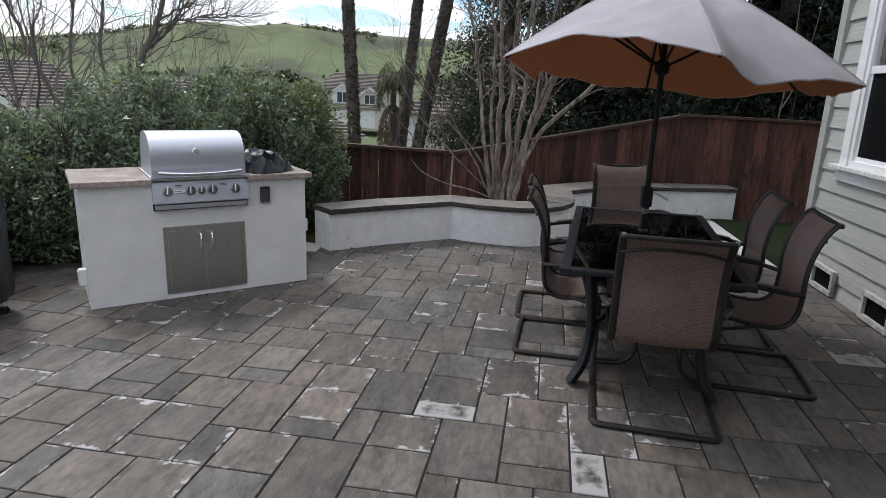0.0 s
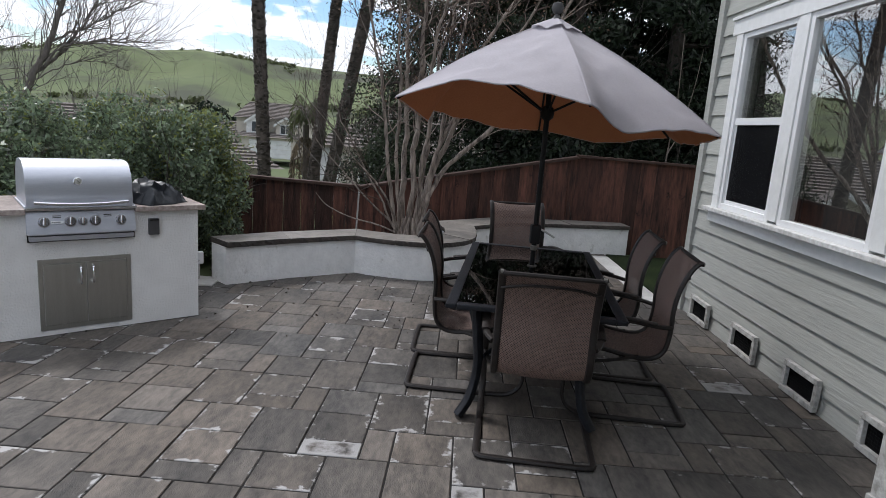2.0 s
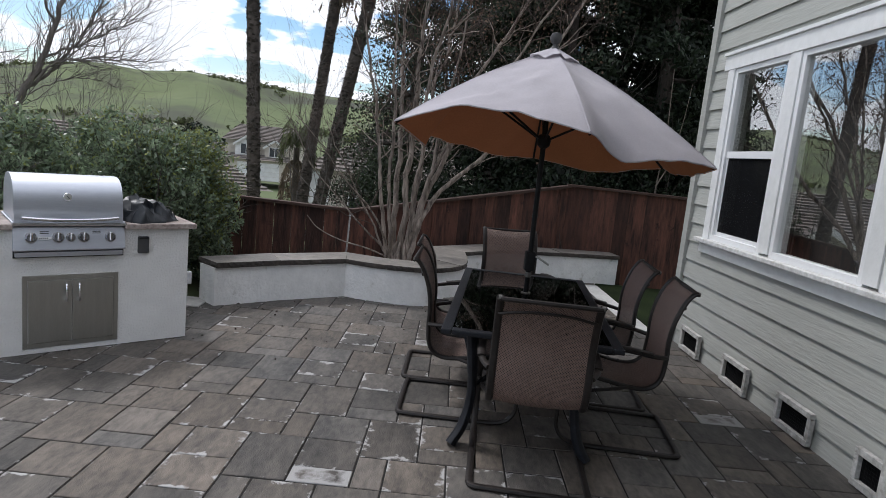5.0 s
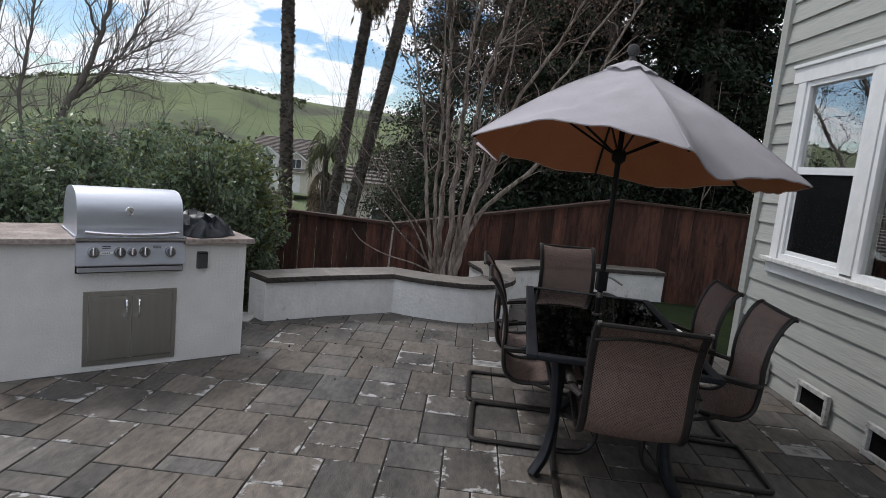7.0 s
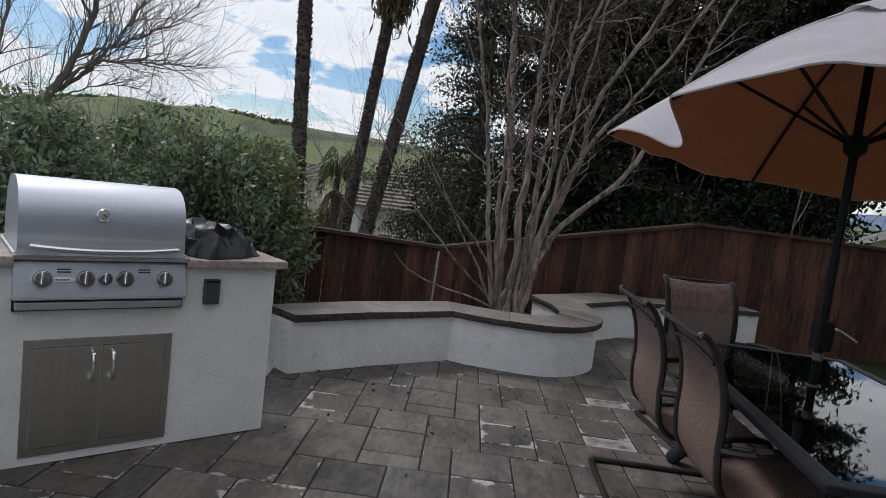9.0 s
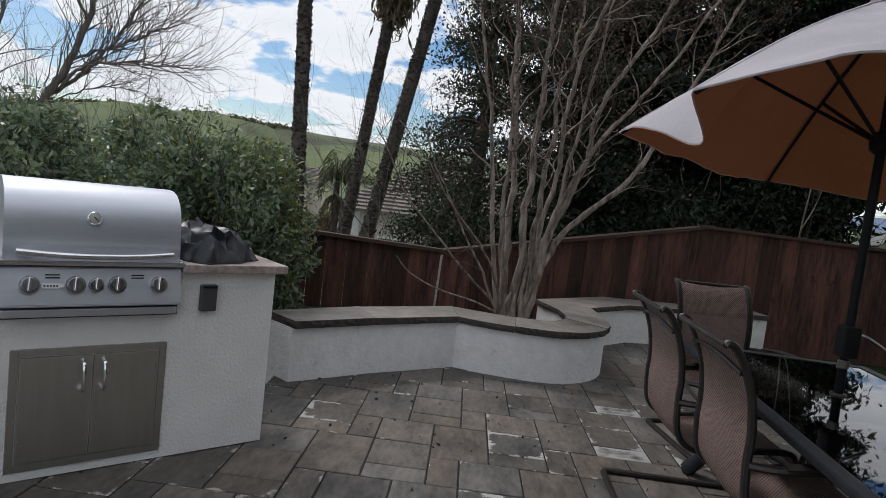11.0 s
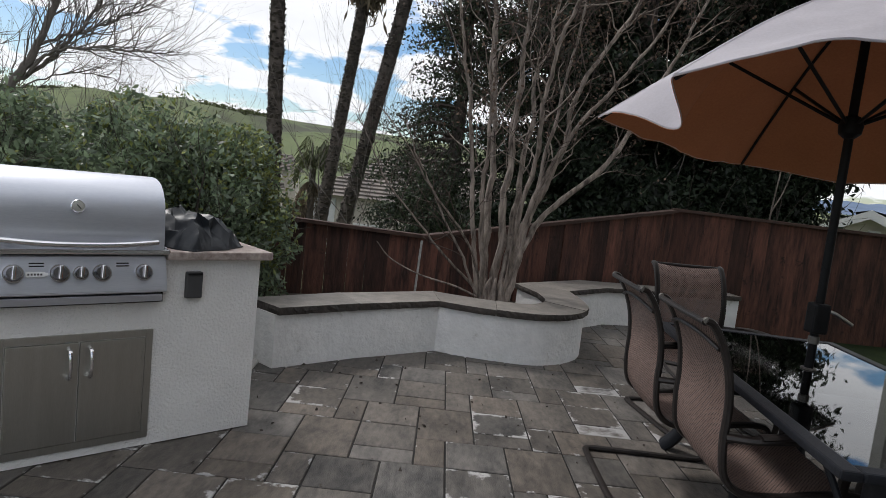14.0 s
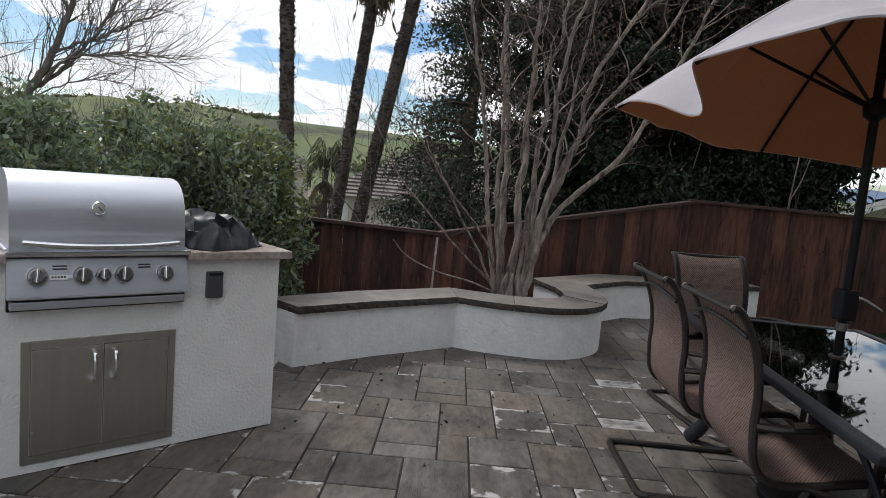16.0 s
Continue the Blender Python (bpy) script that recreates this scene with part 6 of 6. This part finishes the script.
def palm(m, height, lean, r, seed, skirt, label):
    p = thing("palm_tree", m, label, "palm tree", "palms in the valley")
    rng = np.random.default_rng(seed)
    line = [Vector((lean[0] * t + lean[1] * math.sin(3 * t), 0.0, height * t)) for t in [i / 14 for i in range(15)]]
    bm = bmesh.new()
    tube(bm, line, [r * (1.1 - 0.25 * i / 14) for i in range(15)], 12)
    part("trunk", bm, M_PALM, p, "rough shaggy brown trunk", True)
    stub = bmesh.new()
    for k in range(2200):
        t = rng.random()
        a = rng.uniform(0, 6.283)
        q = Vector((lean[0] * t + lean[1] * math.sin(3 * t), 0, height * t))
        rr = r * (1.1 - 0.25 * t)
        o = Vector((math.cos(a), math.sin(a), 0))
        sd = Vector((-math.sin(a), math.cos(a), 0))
        b = q + o * rr * 0.92
        w, out, tall = rng.uniform(0.03, 0.055), rng.uniform(0.015, 0.05), rng.uniform(0.03, 0.075)
        tip = b + o * out + Vector((0, 0, tall))
        v = [stub.verts.new(b - sd * w), stub.verts.new(b + sd * w), stub.verts.new(tip + sd * w * 0.45), stub.verts.new(tip - sd * w * 0.45)]
        stub.faces.new(v)
        u = [stub.verts.new(b - sd * w + Vector((0, 0, tall * 1.3))), stub.verts.new(b + sd * w + Vector((0, 0, tall * 1.3)))]
        stub.faces.new((v[3], v[2], u[1], u[0]))
    part("stub_bark", stub, M_PALM, p, "cut leaf stubs")["kind"] = "stuff"
    top = line[-1]
    if skirt:
        c = rng.normal(size=(2600, 3)) * np.array([0.19, 0.19, 0.34]) + np.array(top) + np.array([0, 0, -0.25])
        part("dead_skirt", leaves_mesh("dead_skirt", c, 0.36, rng, M_FROND, 0.16, 2.5), M_FROND, p, "hanging skirt of dry fronds")["kind"] = "stuff"
    c = rng.normal(size=(1500, 3))
    c /= np.linalg.norm(c, axis=1)[:, None]
    c[:, 2] = np.abs(c[:, 2])
    c = c * rng.uniform(0.5, 1.7, 1500)[:, None] + np.array(top) + np.array([0, 0, 0.5])
    part("crown", leaves_mesh("crown", c, 0.7, rng, M_OLIVE, 0.12, 0.0), M_OLIVE, p, "green fan fronds")["kind"] = "stuff"


def at_az(az, r):
    return r * math.sin(radians(az)), -0.1 + r * math.cos(radians(az))


palm(pose(-3.87, 14.5, -3.0), 14.0, (-0.71, 0.0), 0.145, 5, False, "tall palm with a shaggy brown trunk")
palm(pose(-3.89, 17.5, -3.5), 10.0, (1.067, 0.0), 0.155, 6, True, "leaning palm with a skirt of dead fronds")
palm(pose(-3.32, 16.0, -3.0), 14.0, (2.52, 0.0), 0.155, 7, False, "leaning palm with a shaggy brown trunk")


# ---- houses in the valley ----
def far_window(par, x, y, z, w, h, arch=False):
    f = part("window", boxes(((x - w / 2 - 0.1, y - 0.06, z - 0.1), (x + w / 2 + 0.1, y + 0.05, z + h + 0.1))), M_WHITE_FAR, par, "white window frame")
    part("pane", boxes(((x - w / 2, y - 0.08, z), (x - 0.04, y - 0.05, z + h)), ((x + 0.04, y - 0.08, z), (x + w / 2, y - 0.05, z + h))), M_DARKGLASS, f, "dark glass")
    return f


M_DARKGLASS = surf("far_glass", (0.03, 0.035, 0.04), (0.07, 0.08, 0.09), 0.08, bump=0)


def tiled_slope(par, a, b, c, d, rows, name="roof_slope"):
    """A roof plane from eave a-b to ridge d-c, in overlapping courses of tile."""
    a, b, c, d = (Vector(p) for p in (a, b, c, d))
    up = (b - a).cross(d - a).normalized()
    if up.z < 0:
        up = -up
    bm = bmesh.new()
    line = []
    for k in range(rows):
        for t, o in ((k / rows, 0.09), ((k + 1) / rows, 0.0)):
            line.append((bm.verts.new(a.lerp(d, t) + up * o), bm.verts.new(b.lerp(c, t * 0.9999) + up * o)))
    for (p, q), (r, s) in zip(line, line[1:]):
        bm.faces.new((p, q, s, r))
    part(name, bm, M_TILE, par, "grey-brown tiled roof slope")


def gable(par, x0, x1, y0, y1, z0, ze, zr, wallmat, over=0.35, rows=10, name="gable_wing"):
    """A wing with its gable to the front (-y)."""
    xm = (x0 + x1) / 2
    bm = bmesh.new()
    lo = [bm.verts.new((x, y0, z)) for x, z in ((x0, z0), (x1, z0), (x1, ze), (xm, zr - 0.12), (x0, ze))]
    hi = [bm.verts.new((x, y1, z)) for x, z in ((x0, z0), (x1, z0), (x1, ze), (xm, zr - 0.12), (x0, ze))]
    bm.faces.new(lo)
    bm.faces.new(hi[::-1])
    for k in range(5):
        bm.faces.new((lo[k], lo[(k + 1) % 5], hi[(k + 1) % 5], hi[k]))
    w = part(name, bm, wallmat, par, "plastered wall with a gable")
    s = (zr - ze) / (xm - x0)
    tiled_slope(par, (x0 - over, y0 - over, ze - s * over), (x0 - over, y1, ze - s * over), (xm, y1, zr), (xm, y0 - over, zr), rows)
    tiled_slope(par, (x1 + over, y0 - over, ze - s * over), (x1 + over, y1, ze - s * over), (xm, y1, zr), (xm, y0 - over, zr), rows)
    for sx, xe in ((-1, x0 - over), (1, x1 + over)):
        bm = bmesh.new()
        p0, p1 = Vector((xe, y0 - over - 0.05, ze - s * over)), Vector((xm, y0 - over - 0.05, zr))
        v = [bm.verts.new(q) for q in (p0, p1, p1 - Vector((0, 0, 0.28)), p0 - Vector((0, 0, 0.28)))]
        v2 = [bm.verts.new(q.co + Vector((0, 0.06, 0))) for q in v]
        bm.faces.new(v)
        bm.faces.new(v2[::-1])
        for k in range(4):
            bm.faces.new((v[k], v2[k], v2[(k + 1) % 4], v[(k + 1) % 4]))
        part("barge_board", bm, M_WHITE_FAR, par, "white barge board")
    return w


def far_house():
    x, y = at_az(-15.3, 78)
    h = thing("neighbour_house", pose(x, y, land(x, y) + 0.9, 0, 0, 8), "two-storey cream house with grey tile roofs and a white garage door", "house")
    part("wall", boxes(((-4.2, 0.6, 0), (4.6, 8, 4.6))), M_PLASTER, h)
    tiled_slope(h, (-4.6, 0.1, 4.5), (5.0, 0.1, 4.5), (3.6, 4.3, 6.5), (-3.2, 4.3, 6.5), 12)
    tiled_slope(h, (-4.6, 8.5, 4.5), (5.0, 8.5, 4.5), (3.6, 4.3, 6.5), (-3.2, 4.3, 6.5), 12)
    tiled_slope(h, (-4.6, 0.1, 4.5), (-4.6, 8.5, 4.5), (-3.2, 4.3, 6.5), (-3.2, 4.3, 6.5), 12)
    tiled_slope(h, (5.0, 0.1, 4.5), (5.0, 8.5, 4.5), (3.6, 4.3, 6.5), (3.6, 4.3, 6.5), 12)
    gable(h, -2.9, -0.4, -0.3, 3, 2.6, 4.3, 5.2, M_WHITE_FAR, 0.25, 6)
    gable(h, 0.5, 2.8, -0.3, 3, 2.6, 4.1, 4.9, M_PLASTER, 0.25, 6)
    far_window(h, -1.65, -0.32, 3.0, 1.2, 1.15)
    far_window(h, 1.65, -0.32, 2.9, 1.2, 1.0)
    part("garage_wing", boxes(((-3.4, -1.6, 0), (3.2, 0.6, 2.5))), M_PLASTER, h)
    tiled_slope(h, (-3.8, -2.1, 2.35), (3.6, -2.1, 2.35), (3.2, 0.4, 3.0), (-3.4, 0.4, 3.0), 4)
    g = part("garage_door", boxes(*[((-2.4, -1.68, 0.05 + 0.52 * k), (2.4, -1.6, 0.55 + 0.52 * k)) for k in range(4)], bevel=0.02), M_WHITE_FAR, h, "white panelled garage door")
    part("porch_wing", boxes(((-7.2, 0.0, 0), (-4.2, 6, 2.6))), M_PLASTER, h)
    tiled_slope(h, (-7.6, -0.4, 2.5), (-4.0, -0.4, 2.5), (-4.2, 3.0, 4.0), (-6.0, 3.0, 4.0), 8)
    far_window(h, -5.6, -0.02, 0.9, 1.2, 1.2)


far_house()


def near_house():
    x, y = at_az(-7.0, 33)
    h = thing("neighbour_house", pose(x, y, -3.3, 0, 0, -14), "cream house with a wide hipped grey tile roof behind the palms", "house")
    part("wall", boxes(((-2.4, 0, 0), (7.5, 8, 3.6))), M_PLASTER, h)
    tiled_slope(h, (-3.0, -0.6, 3.5), (8.1, -0.6, 3.5), (5.2, 4.0, 6.0), (0.4, 4.0, 6.0), 14)
    tiled_slope(h, (-3.0, 8.6, 3.5), (8.1, 8.6, 3.5), (5.2, 4.0, 6.0), (0.4, 4.0, 6.0), 14)
    tiled_slope(h, (-3.0, -0.6, 3.5), (-3.0, 8.6, 3.5), (0.4, 4.0, 6.0), (0.4, 4.0, 6.0), 14)
    tiled_slope(h, (8.1, -0.6, 3.5), (8.1, 8.6, 3.5), (5.2, 4.0, 6.0), (5.2, 4.0, 6.0), 14)
    part("white_panel", boxes(((-2.45, -0.06, 0.2), (-1.3, 0.0, 3.4))), M_WHITE_FAR, h, "white boarded wall end")
    far_window(h, 0.6, -0.02, 1.0, 1.5, 1.2)


near_house()


def side_house(x, y, z, rz, label):
    h = thing("neighbour_house", pose(x, y, z, 0, 0, rz), label, "house")
    part("wall", boxes(((-7, 0, 0), (7, 9, 4.5))), M_PLASTER, h)
    tiled_slope(h, (-7.6, -0.6, 4.4), (7.6, -0.6, 4.4), (3.6, 4.5, 6.9), (-3.6, 4.5, 6.9), 18)
    tiled_slope(h, (-7.6, 9.6, 4.4), (7.6, 9.6, 4.4), (3.6, 4.5, 6.9), (-3.6, 4.5, 6.9), 18)
    tiled_slope(h, (-7.6, -0.6, 4.4), (-7.6, 9.6, 4.4), (-3.6, 4.5, 6.9), (-3.6, 4.5, 6.9), 18)
    tiled_slope(h, (7.6, -0.6, 4.4), (7.6, 9.6, 4.4), (3.6, 4.5, 6.9), (3.6, 4.5, 6.9), 18)
    gable(h, -0.4, 4.4, -2.2, 3.0, 0, 4.0, 5.6, M_PLASTER, 0.4, 10)
    far_window(h, 2.0, -2.22, 2.0, 1.5, 1.3)
    far_window(h, -3.4, -0.02, 2.0, 1.5, 1.2)


side_house(-14.5, 27.0, -5.4, 28, "cream house with a hipped tile roof beyond the hedge")
side_house(-22.0, 21.0, -4.7, 40, "cream house with a weathered tile roof beyond the bare trees")
h = thing("neighbour_house", pose(13.24, 20.9, -4.0, 0, 0, -36), "cream house with a brown gable roof beyond the fence", "house")
gable(h, -3.5, 3.5, 0, 8, 0, 4.4, 6.05, M_PLASTER, 0.4, 10)
lv = part("gable_vent", boxes(((-0.02, -0.05, 4.85), (0.34, 0.02, 5.42))), M_WHITE_FAR, h, "white louvred gable vent")
for k in range(5):
    part("louvre", boxes(((0.03, -0.075, 4.91 + 0.1 * k), (0.29, -0.045, 4.95 + 0.1 * k))), M_PLASTER, lv)


# ---- fallen leaves and debris on the patio ----
rng = np.random.default_rng(99)
spots = np.column_stack([rng.uniform(-3.2, 0.6, 260), rng.uniform(4.2, 6.9, 260), np.full(260, 0.006)])
keep = (rng.random(260) < 0.55) & ((spots[:, 1] - 4.0) > (spots[:, 0] + 1.6) * 0.55 - 0.4)
ob = new("leaf_litter", leaves_mesh("leaf_litter", spots[keep], 0.027, rng, M_BARK_DARK, 0.6))
tagged(ob, "scattered dark dry leaf bits on the pavers", "leaf litter", kind="stuff")


# ---- pavers ----
PM, PT0, PX, PY = 0.1593, radians(-2.12), -0.610, 3.528


def inside(x, y, poly):
    hit = False
    for (x0, y0), (x1, y1) in zip(poly, poly[1:] + poly[:1]):
        if (y0 > y) != (y1 > y) and x < x0 + (y - y0) / (y1 - y0) * (x1 - x0):
            hit = not hit
    return hit


def paver_mesh(w, h):
    bm = bmesh.new()
    g = 0.0047
    box(bm, (g, g, -0.05), (w * PM - g, h * PM - g, 0.0), 0)
    bmesh.ops.bevel(bm, geom=[e for e in bm.edges if all(v.co.z > -0.01 for v in e.verts)], offset=0.003, segments=1, affect="EDGES")
    return mesh_of("paver", bm, M_PAVER)


KINDS = [(0, 0, 2, 3), (2, 0, 2, 1), (2, 1, 2, 2), (0, -2, 1, 2), (1, -2, 2, 2)]
meshes = {(w, h): paver_mesh(w, h) for _, _, w, h in KINDS}
pale_meshes = {}
for key, me in meshes.items():
    pm = me.copy()
    pm.materials[0] = M_PALE
    pale_meshes[key] = pm
PALE = {(6, -8), (1, -5), (17, 3), (18, 8), (4, 10), (5, 15)}
laid = []
for i in range(-40, 41):
    for j in range(-40, 41):
        for dx, dy, w, h in KINDS:
            gx, gy = -3 * i + 4 * j + dx, 3 * i + 2 * j + dy
            cx, cy = (gx + w / 2) * PM, (gy + h / 2) * PM
            x = PX + cx * math.cos(PT0) - cy * math.sin(PT0)
            y = PY + cx * math.sin(PT0) + cy * math.cos(PT0)
            if inside(x, y, PAVED):
                laid.append((math.hypot(x + 0.2, (y - 3.6) * 0.9), gx, gy, w, h))
laid.sort()
joined = bmesh.new()
rng = np.random.default_rng(12)
for k, (far, gx, gy, w, h) in enumerate(laid):
    ox, oy = gx * PM, gy * PM
    x = PX + ox * math.cos(PT0) - oy * math.sin(PT0)
    y = PY + ox * math.sin(PT0) + oy * math.cos(PT0)
    m = pose(x, y, float(rng.uniform(-0.0005, 0.0022)), float(rng.uniform(-0.2, 0.2)), float(rng.uniform(-0.2, 0.2)), math.degrees(PT0))
    if k < 300:
        ob = part("paver", (pale_meshes if (gx, gy) in PALE else meshes)[(w, h)], None, patio, m=m)
    else:
        at = len(joined.verts)
        joined.from_mesh(meshes[(w, h)])
        joined.verts.ensure_lookup_table()
        bmesh.ops.transform(joined, matrix=m, verts=joined.verts[at:])
M_PAVER_FAR = paver_mat("paver_far", joined=True)
ob = part("outer_pavers", joined, M_PAVER_FAR, patio, "more grey pavers of the same pattern")
tagged(ob, kind="stuff")
